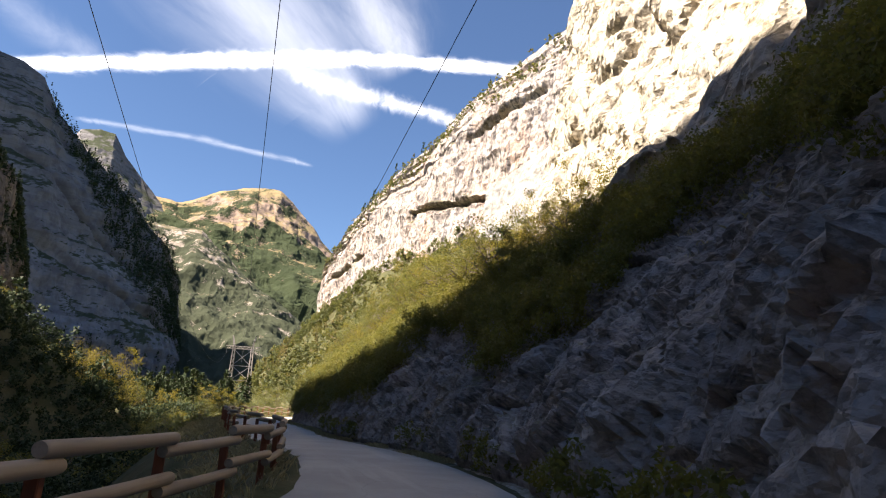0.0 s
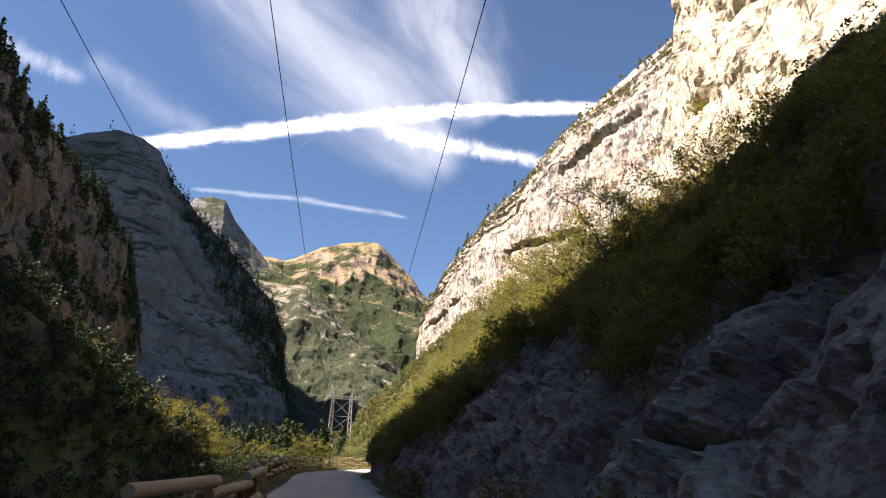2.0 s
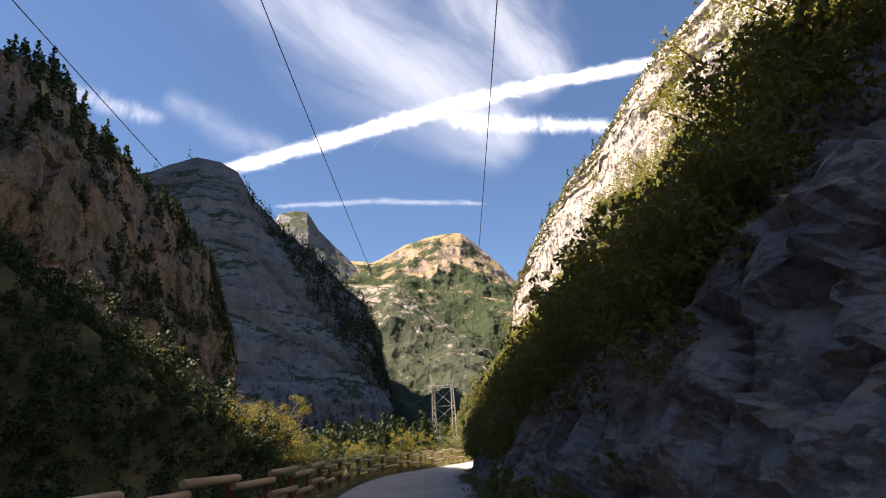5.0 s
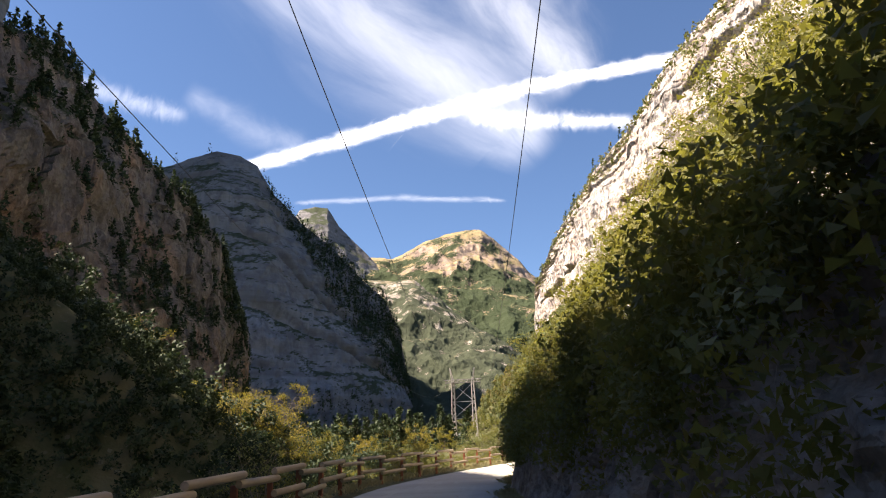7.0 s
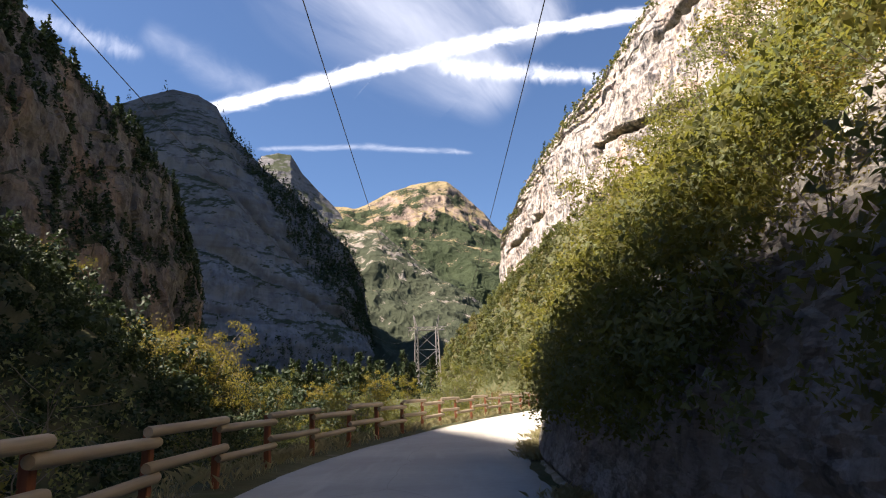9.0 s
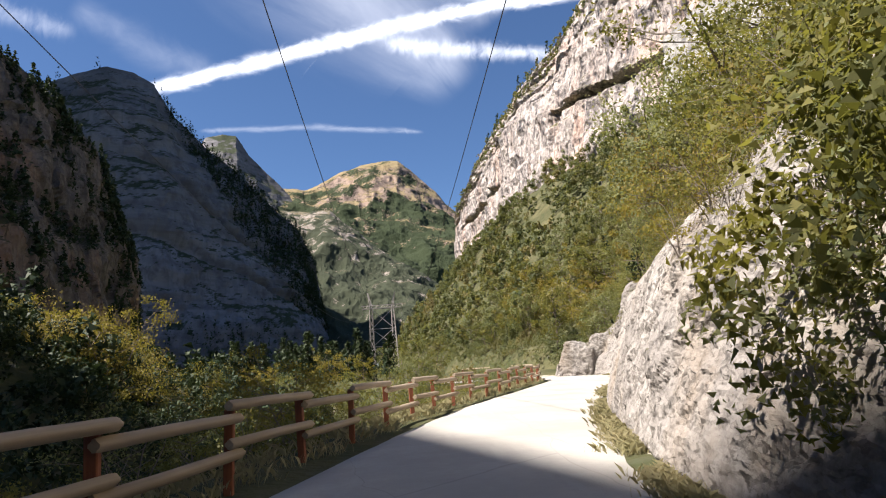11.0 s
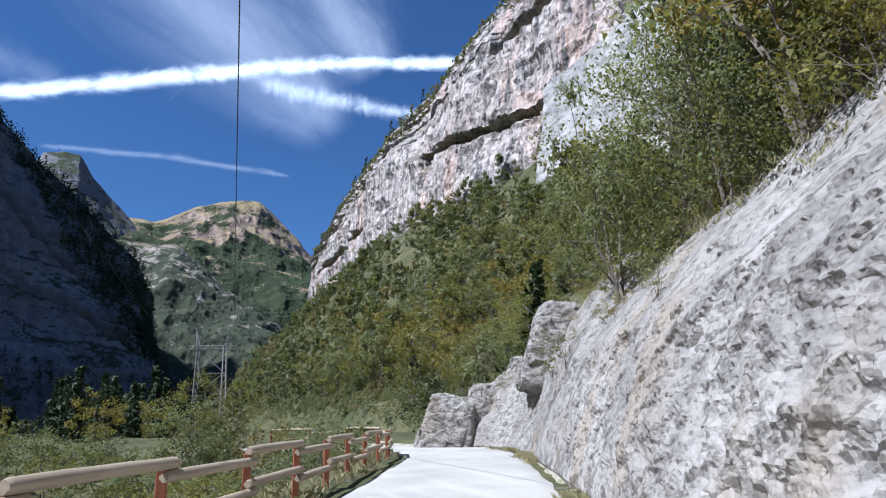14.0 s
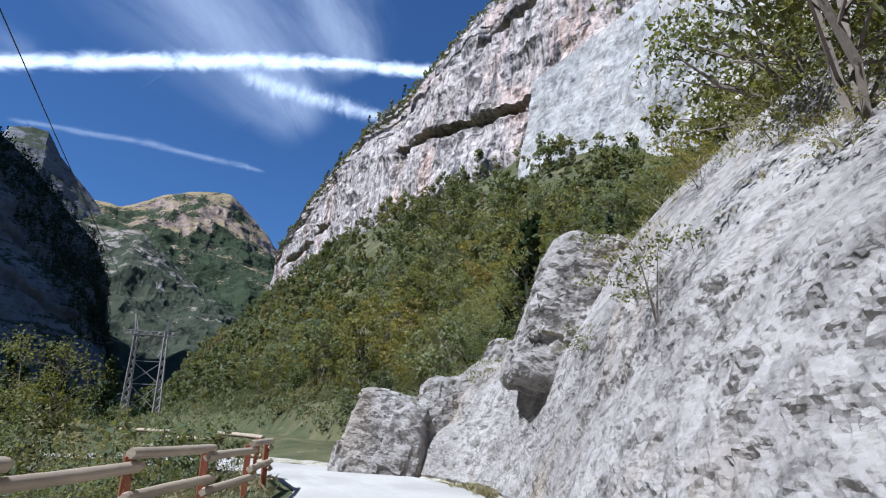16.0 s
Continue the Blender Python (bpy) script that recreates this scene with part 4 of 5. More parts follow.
M_STRAW = leaf_material("dry_grass_blades", (0.50, 0.44, 0.27), (0.44, 0.40, 0.23), (0.36, 0.34, 0.18), 0.4, (0.55, 0.48, 0.25))
k = Net("bark", 0.95, 0.1)
k.bump(k.noise(8, 4), 0.5, 0.03)
M_BARK = k.colour(k.mix(k.noise(3, 4), (0.12, 0.095, 0.075), (0.23, 0.20, 0.17)))


def cards(centres, size, rng, droop=0.0, long=1.5, out=None):
    """One pointed leaf at each centre."""
    n = len(centres)
    d = rng.normal(size=(n, 3))
    d[:, 2] -= droop
    d /= np.linalg.norm(d, axis=1, keepdims=True)
    face = rng.normal(size=(n, 3)) if out is None else out + 0.5 * rng.normal(size=(n, 3))
    e = np.cross(d, face)
    e /= np.maximum(np.linalg.norm(e, axis=1, keepdims=True), 1e-6)
    s = (size * rng.uniform(0.6, 1.3, n))[:, None]
    a = centres - d * s * long / 2 + e * s * 0.55
    b = centres - d * s * long * 0.3 - e * s * 0.5
    c = centres + d * s * long / 2
    v = np.stack([a, b, c], 1).reshape(-1, 3)
    q = np.arange(n * 3).reshape(n, 3)
    return v, q


def limbs(stems, rng):
    """Tapered stems, each a list of (place, radius)."""
    out = []
    for st in stems:
        for (p, r), (q, r2) in zip(st, st[1:]):
            out.append(bar(p, q, r, 4, r2, cap=False))
    return joined(out)


def plant(kind, name, label, category, group, leaf, seed, height, spread, stems, clumps, per, size, droop=0.2, low=0.15, bark=None):
    """A broad-leaved tree or bush: several bent stems with side limbs, and leaves in uneven clumps about their tips."""
    rng = np.random.default_rng(seed)
    base = new(name)
    tagged(base, label, category, group)
    wood, tips = [], []
    for i in range(stems):
        t = 2 * math.pi * (i + rng.uniform(0, 0.7)) / stems
        out = spread * rng.uniform(0.15, 0.55) * (0.3 if stems == 1 else 1)
        pts, r = [], 0.022 * height * rng.uniform(0.7, 1.1) / math.sqrt(stems)
        for j in range(5):
            s = j / 4
            pts.append(((out * s**1.3 * math.cos(t) + rng.normal() * 0.03 * height * s, out * s**1.3 * math.sin(t) + rng.normal() * 0.03 * height * s, height * 0.82 * s - 0.3), max(r * (1 - 0.85 * s), 0.006)))
        wood.append(pts)
        for j in range(max(3, clumps // stems)):
            s = rng.uniform(low + 0.1, 1)
            m = int(min(3, s * 4))
            a = np.array(pts[m][0]) + (np.array(pts[m + 1][0]) - pts[m][0]) * (s * 4 - m)
            t2 = rng.uniform(0, 2 * math.pi)
            reach = spread * (0.62 - 0.42 * abs(s - 0.55)) * rng.uniform(0.45, 1.05)
            tip = a + np.array([reach * math.cos(t2), reach * math.sin(t2), rng.uniform(0.0, 0.22) * height])
            wood.append([(tuple(a), r * 0.42 * (1.1 - s)), (tuple((a + tip) / 2 + rng.normal(size=3) * 0.02 * height), r * 0.25), (tuple(tip), 0.004)])
            tips.append(tip)
    v, f = limbs(wood, rng)
    mesh_object("trunk", v, f, bark or M_BARK, base)
    tips = np.array(tips)
    tips[:, 2] = np.maximum(tips[:, 2], low * height)
    pick = np.repeat(np.arange(len(tips)), per)
    wide = rng.uniform(0.045, 0.10, len(tips))[pick][:, None] * np.array([spread * 1.1, spread * 1.1, height * 0.55])
    cen = tips[pick] + np.clip(rng.normal(size=(len(pick), 3)), -1.7, 1.7) * wide
    cen[:, 2] = np.maximum(cen[:, 2], 0.05)
    away = cen - np.array([0, 0, 0.45 * height])
    away = away / np.maximum(np.linalg.norm(away, axis=1, keepdims=True), 1e-6) + 0.6 * (cen - tips[pick]) / (np.linalg.norm(cen - tips[pick], axis=1, keepdims=True) + 1e-6)
    v, f = cards(cen, size, rng, droop, 1.5, away)
    mesh_object("crown", v, f, leaf, base)
    return base


def pine(label, group, seed, height, spread, bare=0.15):
    """A conifer: straight tapered trunk, whorls of drooping branches with flat sprays of needles."""
    rng = np.random.default_rng(seed)
    base = new("conifer")
    tagged(base, label, "tree", group)
    wood = [[((0, 0, -0.4), 0.018 * height), ((0.01 * height, 0, height * 0.5), 0.011 * height), ((0, 0, height), 0.01)]]
    cen, v2 = [], []
    z = bare * height
    while z < height * 0.98:
        s = (z / height - bare) / (1 - bare)
        n = 6
        for i in range(n):
            t = rng.uniform(0, 2 * math.pi)
            reach = spread * 0.5 * (1 - s) ** 0.85 * rng.uniform(0.55, 1.1) + 0.12
            end = np.array([reach * math.cos(t), reach * math.sin(t), z - 0.16 * reach])
            wood.append([((0, 0, z), 0.02 + 0.03 * (1 - s)), (tuple(end), 0.006)])
            m = max(4, int(reach * 7))
            q = rng.uniform(0.2, 1.05, m)[:, None]
            cen.append(np.array([0, 0, z]) * (1 - q) + end * q + rng.normal(size=(m, 3)) * [0.11 * reach + 0.05, 0.11 * reach + 0.05, 0.07])
        z += height * 0.045
    v, f = limbs(wood, rng)
    mesh_object("trunk", v, f, M_BARK, base)
    v, f = cards(np.concatenate(cen), 0.034 * height + 0.05, rng, 0.3, 2.0)
    mesh_object("crown", v, f, M_NEEDLE, base)
    return base


T_GREEN, T_AUTUMN, T_PALE = "leafy green broadleaf tree on the rocky slope", "yellowing broadleaf tree on the rocky slope", "slender pale-leaved tree with thin grey stems"
B_GREEN, B_AUTUMN, B_PALE = "dense green bush rooted in the rock", "rust and yellow autumn bush rooted in the rock", "pale grey-green bush with thin twigs"


def wood_set(per, leaf, seed):
    return [plant("t", "tree", T_GREEN, "tree", "hillside trees", M_LEAF, seed + 1, 6.0, 4.2, 2, 34, per, leaf),
            plant("t", "tree", T_GREEN, "tree", "hillside trees", M_LEAF, seed + 2, 7.0, 4.0, 1, 34, per, leaf),
            plant("t", "tree", T_AUTUMN, "tree", "hillside trees", M_AUTUMN, seed + 3, 5.5, 4.0, 3, 32, per, leaf),
            plant("t", "tree", T_PALE, "tree", "hillside trees", M_PALE, seed + 4, 6.5, 3.6, 3, 34, int(per * 1.3), leaf)]


def bush_set(clumps, per, leaf, seed):
    return [plant("b", "bush", B_GREEN, "bush", "bank bushes", M_LEAF, seed + 1, 2.4, 2.6, 5, clumps, per, leaf, low=0.05),
            plant("b", "bush", B_GREEN, "bush", "bank bushes", M_LEAF, seed + 2, 1.8, 2.5, 5, clumps, per, leaf * 0.95, low=0.05),
            plant("b", "bush", B_AUTUMN, "bush", "bank bushes", M_AUTUMN, seed + 3, 2.0, 2.2, 5, clumps, per, leaf * 0.9, low=0.05),
            plant("b", "bush", B_PALE, "bush", "bank bushes", M_PALE, seed + 4, 2.8, 2.4, 4, clumps, per, leaf * 0.9, low=0.08)]


TREES, FAR_TREES = wood_set(120, 0.08, 0), wood_set(54, 0.155, 30)
BUSHES = bush_set(32, 40, 0.06, 10)
PINES = [pine("dark green conifer among the trees", "valley conifers", 21, 8.0, 3.6), pine("dark green conifer among the trees", "valley conifers", 22, 7.0, 3.4, 0.05)]
USED = set()


def stand(kinds, which, x, y, z, scale, rng):
    """Plants one: the first of a kind is moved there, later ones are copies."""
    ob = kinds[which]
    m = pose(x, y, z, rng.uniform(-5, 5), rng.uniform(-5, 5), rng.uniform(0, 360))
    wide = Matrix.Diagonal((scale * rng.uniform(0.85, 1.2), scale * rng.uniform(0.85, 1.2), scale, 1))
    if ob.name in USED:
        return copy_thing(ob, m @ wide)
    USED.add(ob.name)
    ob.matrix_basis = m
    return ob


def gz1(x, y):
    return float(ground_z(np.array([x]), np.array([y]))[0])


def choose(rng, weights):
    return rng.choices(range(len(weights)), weights)[0]


def scatter(n, seed, kinds, weights, ys, ds, scales, gap, side=1, sink=0.15, keep=None):
    """n plants along the road at d metres out from its right (side 1) or left edge, not closer than gap."""
    rng, placed, tries = random.Random(seed), [], 0
    while len(placed) < n and tries < n * 30:
        tries += 1
        y, d = rng.uniform(*ys), rng.uniform(*ds)
        x = float(hill_edge(y)) + d if side > 0 else float(brink(y)) - d
        if abs(x - float(line_x(y))) < 3.2 * float(lean(y)) or any((x - a) ** 2 + (y - b) ** 2 < gap * gap for a, b in placed) or (keep and not keep(x, y, d)):
            continue
        placed.append((x, y))
        stand(kinds, choose(rng, weights), x, y, gz1(x, y) - sink, rng.uniform(*scales), rng)


# bushes and trees over the shaded bank, down to the road where the wall is overgrown
scatter(40, 301, BUSHES, (4, 3, 2, 2), (8, 60), (7.4, 11), (0.7, 1.2), 1.0)
scatter(26, 302, TREES, (3, 3, 5, 1), (56, 72), (5.6, 12), (0.55, 0.85), 1.7)
scatter(40, 330, TREES, (3, 2, 6, 1), (36, 62), (7.2, 14), (0.55, 0.95), 1.6)
BANK_XY = BANK.reshape(-1, 3)


def on_bank(n, seed, ys, zs, kinds, weights, scales, gap):
    rng, placed = random.Random(seed), []
    ok = BANK_XY[(BANK_XY[:, 1] > ys[0]) & (BANK_XY[:, 1] < ys[1]) & (BANK_XY[:, 2] > zs[0]) & (BANK_XY[:, 2] < zs[1])]
    for _ in range(n * 8):
        if len(placed) >= n:
            break
        p = ok[rng.randrange(len(ok))]
        if any((p[0] - a[0]) ** 2 + (p[1] - a[1]) ** 2 + (p[2] - a[2]) ** 2 < gap * gap for a in placed):
            continue
        placed.append(p)
        stand(kinds, choose(rng, weights), p[0] - 0.08, p[1], p[2] - 0.15, rng.uniform(*scales), rng)


on_bank(56, 303, (57, 76), (2.6, 12), BUSHES, (5, 3, 3, 1), (0.4, 0.7), 0.75)
on_bank(10, 304, (22, 56), (7.0, 11), BUSHES, (5, 3, 2, 1), (0.4, 0.8), 1.0)
on_bank(8, 305, (74, 98), (3.5, 7.5), BUSHES, (3, 2, 3, 2), (0.25, 0.45), 1.2)
on_bank(14, 318, (98, 119), (2.2, 7.5), BUSHES, (3, 3, 3, 2), (0.3, 0.6), 1.2)
# the thicket above the sunlit wall
def low_strip(x, y, d):
    """True away from the strip of scrub above the end of the sunlit wall."""
    return not (105.5 < y < 150 and 0.52 < (x - 11.6) / (y - 96) < 0.95)


scatter(48, 306, BUSHES, (6, 5, 1, 1), (66, 104), (3.8, 10), (0.7, 1.2), 1.3)
on_bank(22, 319, (82, 104), (5.0, 9), BUSHES, (6, 5, 2, 1), (0.4, 0.75), 0.8)
scatter(40, 307, TREES, (5, 4, 2, 3), (72, 105), (4.2, 13), (0.65, 1.1), 1.9, keep=low_strip)
# the wooded slope beyond
scatter(34, 315, TREES, (4, 4, 3, 4), (112, 140), (3.0, 14), (0.6, 1.0), 2.0, keep=low_strip)
scatter(96, 308, FAR_TREES, (5, 5, 3, 5), (116, 200), (2.5, 46), (0.9, 1.5), 3.8, keep=low_strip)
scatter(11, 317, TREES, (1, 1, 0, 5), (90, 100.5), (3.5, 7.5), (1.0, 1.4), 2.0)
scatter(26, 309, PINES, (1, 1), (118, 190), (4, 40), (0.55, 0.9), 3.0, keep=low_strip)
# the drop beyond the fence
scatter(36, 310, BUSHES, (5, 4, 1, 2), (62, 112), (1.7, 9), (0.5, 1.0), 1.5, -1)
scatter(30, 311, TREES, (5, 5, 1, 1), (80, 125), (7, 22), (0.6, 0.9), 3.4, -1)
scatter(16, 312, FAR_TREES, (6, 5, 2, 0), (112, 170), (20, 62), (0.6, 0.9), 4.2, -1)
scatter(12, 316, FAR_TREES, (6, 5, 0, 0), (58, 90), (12, 32), (0.7, 1.0), 3.0, -1, 0.5)
scatter(42, 313, PINES, (1, 1), (170, 320), (6, 60), (0.8, 1.35), 3.6, -1)


def far_wood(name, places, height, wide, per, material, label, seed, spire=False, leaf=0.16):
    """Many far trees in one mesh: ragged crowns of leaf clumps."""
    rng = np.random.default_rng(seed)
    n = len(places)
    h = height * rng.uniform(0.6, 1.3, n)
    if spire:
        s = rng.uniform(0, 1, (n, per)) ** 1.4
        r = wide * h[:, None] * (1 - s) * np.sqrt(rng.uniform(0.1, 1, (n, per)))
    else:
        m = max(4, per // 26)
        cs = rng.beta(2.0, 1.4, (n, m))
        cr = wide * h[:, None] * np.sqrt(np.maximum(0.05, 1 - (2 * cs - 1.05) ** 2)) * np.sqrt(rng.uniform(0.2, 1, (n, m)))
        ct = rng.uniform(0, 2 * math.pi, (n, m))
        pick = rng.integers(0, m, (n, per))
        cs, cr, ct = (np.take_along_axis(q, pick, 1) for q in (cs, cr, ct))
        blob = rng.normal(size=(n, per, 3))
        blob *= (rng.uniform(0.5, 1, (n, per)) / np.linalg.norm(blob, axis=-1))[..., None] * 0.36 * wide * h[:, None, None]
        s = np.maximum(cs + blob[..., 2] / h[:, None], 0.02)
        gx, gy = cr * np.cos(ct) + blob[..., 0], cr * np.sin(ct) + blob[..., 1]
        r, t = np.hypot(gx, gy), np.arctan2(gy, gx)
    if spire:
        t = rng.uniform(0, 2 * math.pi, (n, per))
    c = np.stack([places[:, 0:1] + r * np.cos(t), places[:, 1:2] + r * np.sin(t), places[:, 2:3] + s * h[:, None]], -1).reshape(-1, 3)
    size = np.repeat(h * (leaf if not spire else 0.12), per)
    mid = np.repeat(places + np.stack([0 * h, 0 * h, 0.4 * h], -1), per, 0)
    away = (c - mid) / np.maximum(np.linalg.norm(c - mid, axis=1, keepdims=True), 1e-6)
    v, f = cards(c, size, rng, 0.3, 1.5, 1.3 * away)
    ob = mesh_object(name, v, f, material)
    tagged(ob, label, "trees", kind="stuff")


def slope_places(n, seed, xr, yr, keep=None):
    rng = np.random.default_rng(seed)
    x, y = rng.uniform(*xr, n), rng.uniform(*yr, n)
    off = np.abs(x - line_x(y)) > 4.5 * lean(y)
    x, y = x[off], y[off]
    if keep is not None:
        k2 = keep(x, y)
        x, y = x[k2], y[k2]
    return np.stack([x, y, ground_z(x, y) - 0.3], -1)


def seeded(p, n, seed, test):
    """Places on a rock face, where the test on (u, v, flatness) holds."""
    rng = np.random.default_rng(seed)
    nrm = grid_normals(p)
    nu, nv = p.shape[:2]
    i, j = rng.integers(0, nu, n * 6), rng.integers(0, nv, n * 6)
    ok = test(i / (nu - 1), j / (nv - 1), np.abs(nrm[i, j, 2]), rng.uniform(0, 1, n * 6))
    return p[i[ok], j[ok]][:n] - [0, 0, 0.4]


M_FAR_LEAF = leaf_material("far_wood_leaves", (0.08, 0.105, 0.05), (0.155, 0.168, 0.08), (0.22, 0.18, 0.08), 0.35, crowns=5.0)
far_wood("far_trees", slope_places(1050, 401, (-30, 75), (165, 420), lambda x, y: (x > hill_edge(np.minimum(y, 330)) + 1) & (x < hill_edge(np.minimum(y, 330)) + 72)), 7.0, 0.27, 260, M_FAR_LEAF,
         "mixed green and yellowing wood on the slope under the cliff", 402, leaf=0.062)
far_wood("far_trees", slope_places(260, 403, (30, 80), (100, 200), lambda x, y: x > hill_edge(y) + 38), 5.5, 0.30, 240, M_FAR_LEAF, "green wood on the slope under the smooth slab", 404, leaf=0.062)
far_wood("low_bushes", slope_places(1500, 420, (6, 40), (108, 200), lambda x, y: (x > hill_edge(y) + 1.6) & (x < hill_edge(y) + 13)), 1.9, 0.5, 190, M_FAR_LEAF, "low bushes along the foot of the wooded slope", 421, leaf=0.06)
far_wood("low_bushes", slope_places(560, 422, (-25, 32), (112, 270), lambda x, y: (x < brink(y) - 1.8) & (x > brink(y) - 22) | (y > 150) & (x > hill_edge(y) + 0.8) & (x < hill_edge(y) + 7)), 1.7, 0.55, 280, M_FAR_LEAF, "low bushes on the ground beyond the fence", 423, leaf=0.05)
far_wood("low_bushes", slope_places(620, 424, (-14, 16), (108, 150), lambda x, y: x < left_edge(y) - 1.2), 1.9, 0.5, 230, M_FAR_LEAF, "thick low bushes inside the bend", 425, leaf=0.055)
_sy = np.random.default_rng(440).uniform(140, 330, 760)
_sx = hill_edge(_sy) + np.random.default_rng(441).uniform(0.3, 10, 760)
far_wood("low_bushes", np.stack([_sx, _sy, ground_z(_sx, _sy) - 0.2], -1), 2.0, 0.5, 90, M_FAR_LEAF, "pale shrubs on the grassy spur below the wood", 442, leaf=0.07)
far_wood("far_conifers", slope_places(420, 405, (-90, 0), (180, 640), lambda x, y: (np.abs(x + 3) > 8) | (y > 290) | (y < 200)), 8.5, 0.2, 40, M_NEEDLE, "dark conifers on the valley floor", 406, True)
far_wood("cliff_trees", seeded(CLIFF_P, 620, 407, lambda u, v, f, r: (v > 0.62) & (v < 0.98) & (f > 0.45) | (v > 0.93) & (r < 0.3)), 4.0, 0.3, 34, M_FAR_LEAF, "scrub and small pines on the cliff ledges", 408)
far_wood("cliff_trees", seeded(CLIFF_P, 130, 417, lambda u, v, f, r: (v > 0.95) & (r < 0.5)), 7.5, 0.2, 34, M_NEEDLE, "small pines along the cliff top", 418, True)
far_wood("spur_trees", seeded(SPUR_P, 1300, 409, lambda u, v, f, r: (v > 0.86) & (r < 0.5) | (f > 0.42) & (r < 0.5) | (u > 0.8) & (r < 0.12)), 6.5, 0.3, 60, M_NEEDLE, "dark pines along the top of the spur", 410, True)
far_wood("massif_trees", seeded(MASSIF_P, 2600, 411, lambda u, v, f, r: (v > 0.955) & (r < 0.3) | (v > 0.25) & (u > 0.50 + 0.34 * (1 - v)) & (r < 0.8) | (v < 0.10) & (r < 0.5)), 14.0, 0.26, 14, M_NEEDLE, "dark forest on the mountain's flank", 412, True)
# the dark needle colour stands in for shade on this wood
far_wood("gorge_trees", slope_places(1200, 413, (-80, -18), (84, 215)), 5.5, 0.36, 120, M_NEEDLE, "wood on the far side of the gorge, shade in its dark leaf colour", 414, leaf=0.065)


# needle colour again, so this broadleaf wood looks shaded
far_wood("gorge_trees", slope_places(1000, 451, (-48, -2), (52, 128), lambda x, y: x < left_edge(y) - 7), 3.6, 0.42, 130, M_NEEDLE, "dense wood above the river, shade in its dark leaf colour", 452, leaf=0.06)


# scrub that clothes the shaded bank and its crest
_pr = np.random.default_rng(430)
_b = BANK_XY[_pr.integers(0, len(BANK_XY), 40000)]
_thick = vnoise(_b / 4.0, 63)
_crest = _b[(_b[:, 1] > 9) & (_b[:, 1] < 58) & (_b[:, 2] > 6.9 - 0.11 * _b[:, 1] - 4.5 * _thick) & (_b[:, 2] > 1.8)][:2400]
far_wood("scrub", _crest - [0, 0, 0.2], 1.25, 0.5, 190, M_LEAF, "dense dark scrub on the shaded rock bank", 431, leaf=0.05)
_foot = _b[(_b[:, 1] > 4) & (_b[:, 1] < 62) & (_b[:, 2] < 0.7) & (_b[:, 2] > 0) & (_thick > -0.1)][:120]
far_wood("scrub", _foot - [0, 0, 0.15], 0.6, 0.6, 80, M_LEAF, "low weeds along the foot of the rock", 433, leaf=0.10)
_warm = _b[(_b[:, 1] > 47) & ((_b[:, 1] < 71) & (_b[:, 2] > 0.8) & (_thick > -0.5) | (_b[:, 1] < 79) & (_b[:, 2] > 4.6) & (_thick > -0.25))][:1700]
far_wood("scrub", _warm[::2] - [0, 0, 0.2], 1.15, 0.5, 180, M_LEAF, "yellow-green scrub over the rock bank", 435, leaf=0.05)
# every second clump gets pale leaves in place of sky light reflected off them
far_wood("scrub", _warm[1::2] - [0, 0, 0.2], 1.0, 0.5, 160, M_PALE, "scrub over the rock bank, sky sheen put into its pale leaf colour", 436, leaf=0.05)


def grass(name, places, seed, h, label):
    """Tufts of thin blades."""
    rng = np.random.default_rng(seed)
    per = 12
    n = len(places) * per
    b = np.repeat(places, per, 0) + rng.normal(size=(n, 3)) * [0.09, 0.09, 0.0]
    d = rng.normal(size=(n, 3)) * [0.3, 0.3, 0]
    d[:, 2] = 1
    hh = h * rng.uniform(0.5, 1.3, n)[:, None]
    w = np.cross(d, [0, 0, 1.0]) + rng.normal(size=(n, 3)) * 0.02
    w /= np.maximum(np.linalg.norm(w, axis=1, keepdims=True), 1e-6)
    w *= 0.003
    mid = b + d * hh * 0.55
    tip = b + d * hh + d * [0.5, 0.5, -0.25] * hh
    v = np.stack([b - w, b + w, mid + w * 0.8, tip, mid - w * 0.8], 1).reshape(-1, 3)
    f = np.arange(n * 5).reshape(n, 5)
    tagged(mesh_object(name, v, f, M_STRAW), label, "grass", kind="stuff")


_rng = np.random.default_rng(77)
_gy = _rng.uniform(-5, 118, 12000)
_gy = _gy[vnoise(np.stack([_gy / 2.2, 0 * _gy, 0 * _gy], -1), 61) + 0.6 * (_gy > 70) * (_gy < 96) > 0.12][:4200]
_gx = right_edge(_gy) + np.abs(_rng.normal(0, 0.28, len(_gy))) * _rng.choice([-0.7, 1], len(_gy), p=[0.3, 0.7])
grass("verge_grass", np.stack([_gx, _gy, 0 * _gx - 0.03], -1), 501, 0.2, "dry grass tufts along the foot of the rock")
_gy = _rng.uniform(-5, 116, 1500)
_gx = left_edge(_gy) - _rng.uniform(0.15, 2.6, len(_gy)) ** 1.2
grass("edge_grass", np.stack([_gx, _gy, ground_z(_gx, _gy) - 0.02], -1), 502, 0.3, "dry grass on the verge behind the fence")
_pick = BANK_XY[_rng.integers(0, len(BANK_XY), 9000)]
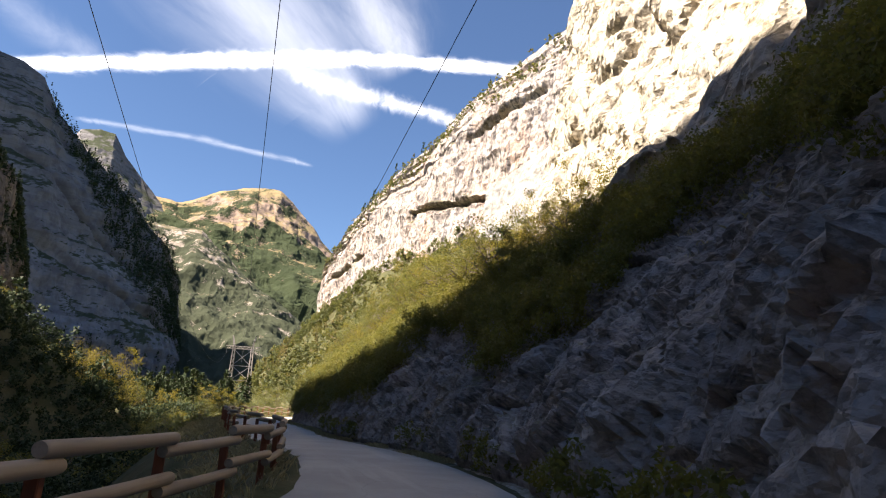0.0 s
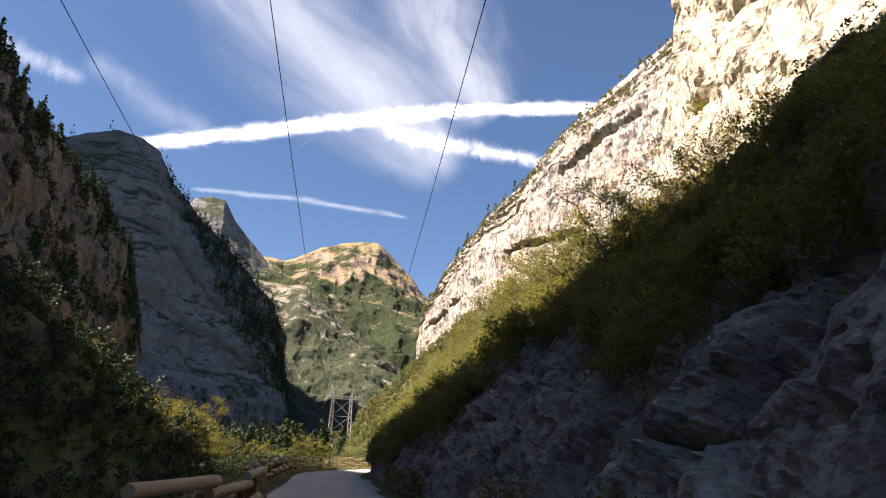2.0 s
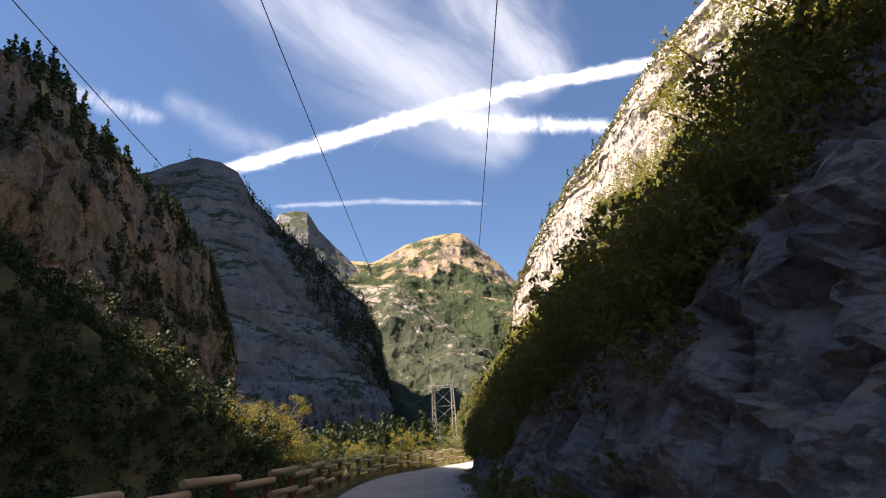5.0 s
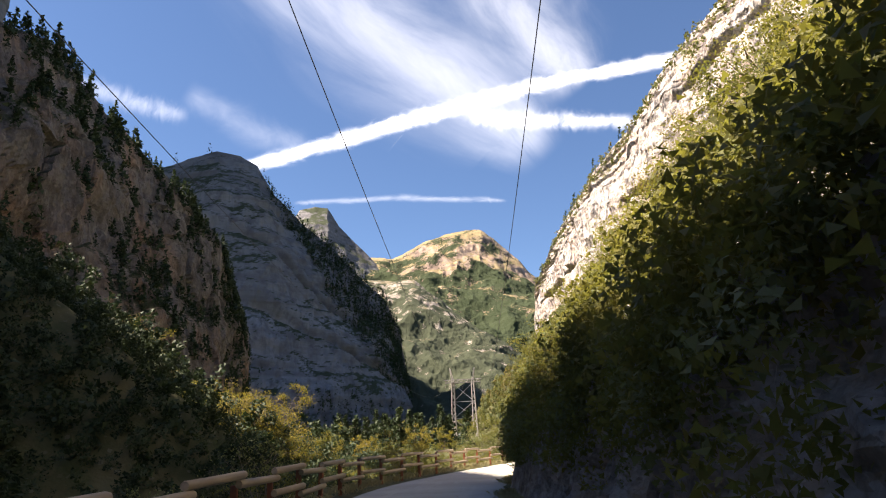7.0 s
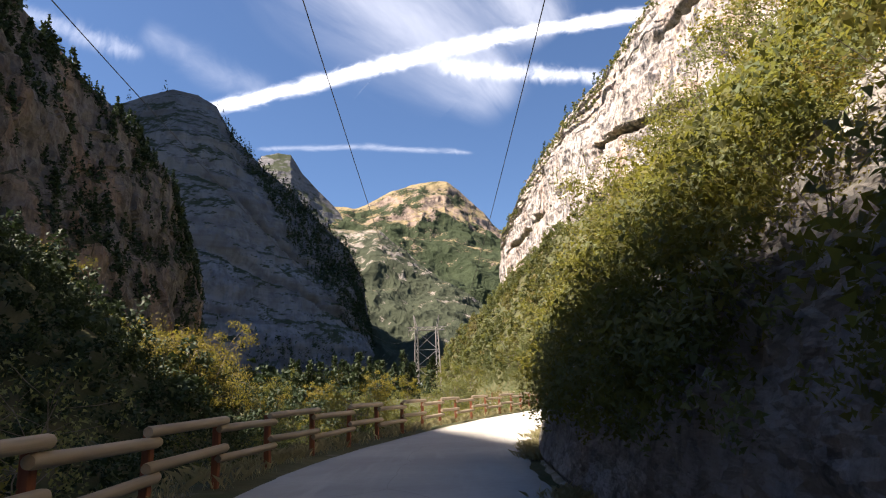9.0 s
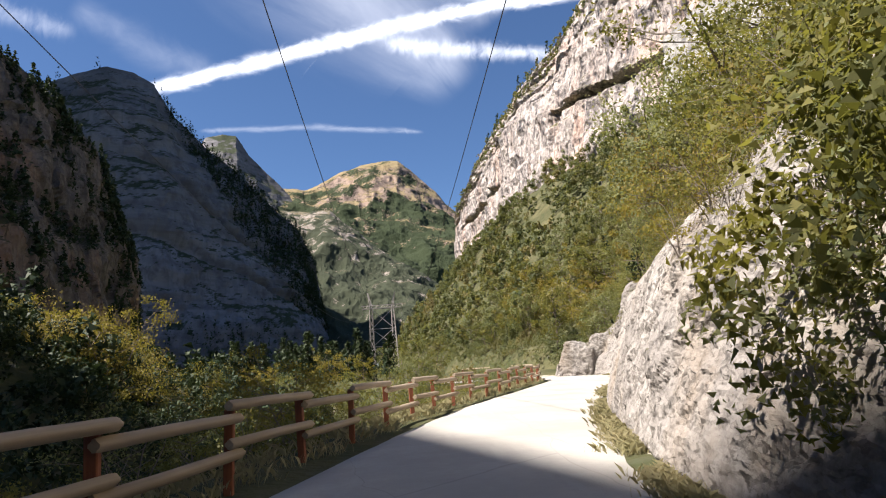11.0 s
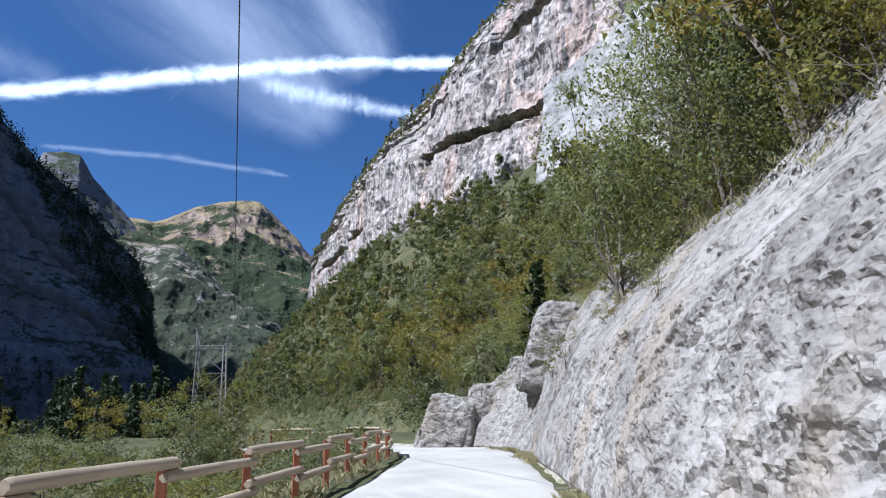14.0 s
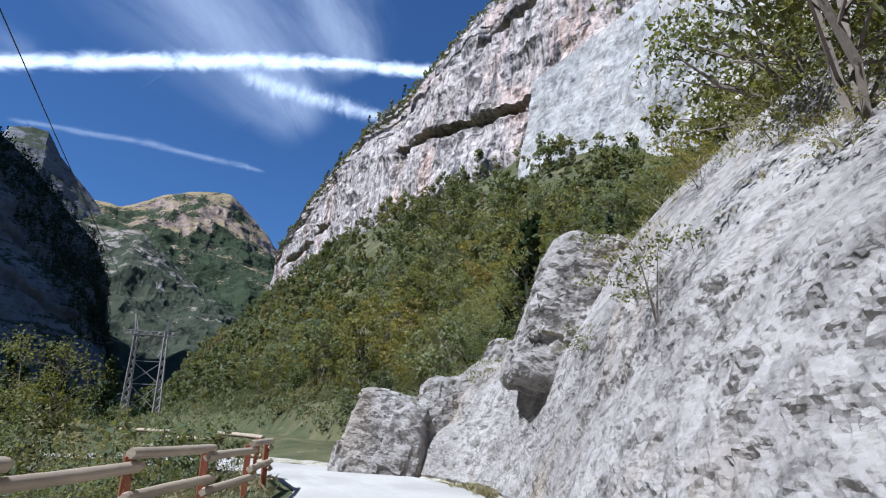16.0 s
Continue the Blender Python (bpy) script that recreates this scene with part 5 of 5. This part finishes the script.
_pick = _pick[(_pick[:, 2] > 2.5) & (_pick[:, 2] > 6.5 - 3.0 * _rng.uniform(0, 1, len(_pick)))][:1000]
grass("bank_grass", _pick, 503, 0.17, "tufts of dry grass on the rock bank")
scatter(34, 341, BUSHES, (4, 4, 1, 5), (92, 121), (1.3, 5.5), (0.45, 0.75), 0.9, -1, 0.1)
# two plants that stand out beyond the fence
_r = random.Random(5)
stand(TREES, 2, 0.6, 85.5, gz1(0.6, 85.5), 0.72, _r)
stand(TREES, 0, -3.6, 82.5, gz1(-3.6, 82.5), 0.8, _r)
stand(TREES, 2, -6.5, 84.0, gz1(-6.5, 84.0), 0.9, _r)
# bushes whose tops reach the sun along the edge of the gorge's shade
_r = random.Random(9)
for _x, _y, _s in ((-47, 134, 1.0), (-44.5, 132.5, 0.8), (-42, 131, 1.15), (-38.5, 131.5, 0.7), (-35, 134, 0.9), (-32.5, 131.5, 0.8), (-30, 129, 1.0), (-27, 127, 0.9), (-24, 122.5, 1.1), (-21.5, 120, 1.0), (-19, 118.5, 1.25), (-16, 119, 0.9), (-13.5, 119.5, 0.7)):
    stand(TREES, _r.choice((2, 2, 3)), _x, _y, gz1(_x, _y) - 0.3, 1.35 * _s, _r)
# the clump of conifers and broadleaf trees on the valley floor before the pylon
for _ in range(30):
    _x, _y = _r.uniform(-24, -2), _r.uniform(148, 180)
    if abs(_x - float(line_x(_y))) > 4:
        stand(PINES, _r.randrange(2), _x, _y, gz1(_x, _y) - 0.2, _r.uniform(0.7, 1.1), _r) if _r.random() < 0.65 else stand(FAR_TREES, _r.choice((0, 1, 2)), _x, _y, gz1(_x, _y) - 0.2, _r.uniform(0.7, 1.0), _r)
# slender pale trees that lean out over the sunlit wall
for _x, _y, _s in ((17.2, 100.2, 0.95), (17.8, 97.6, 0.9), (16.2, 94.4, 0.75)):
    _d = _x - float(right_edge(_y))
    stand(TREES, 3, _x, _y, float(bank_rise(np.array(_d), np.array(_y))) - 0.35, _s, _r)
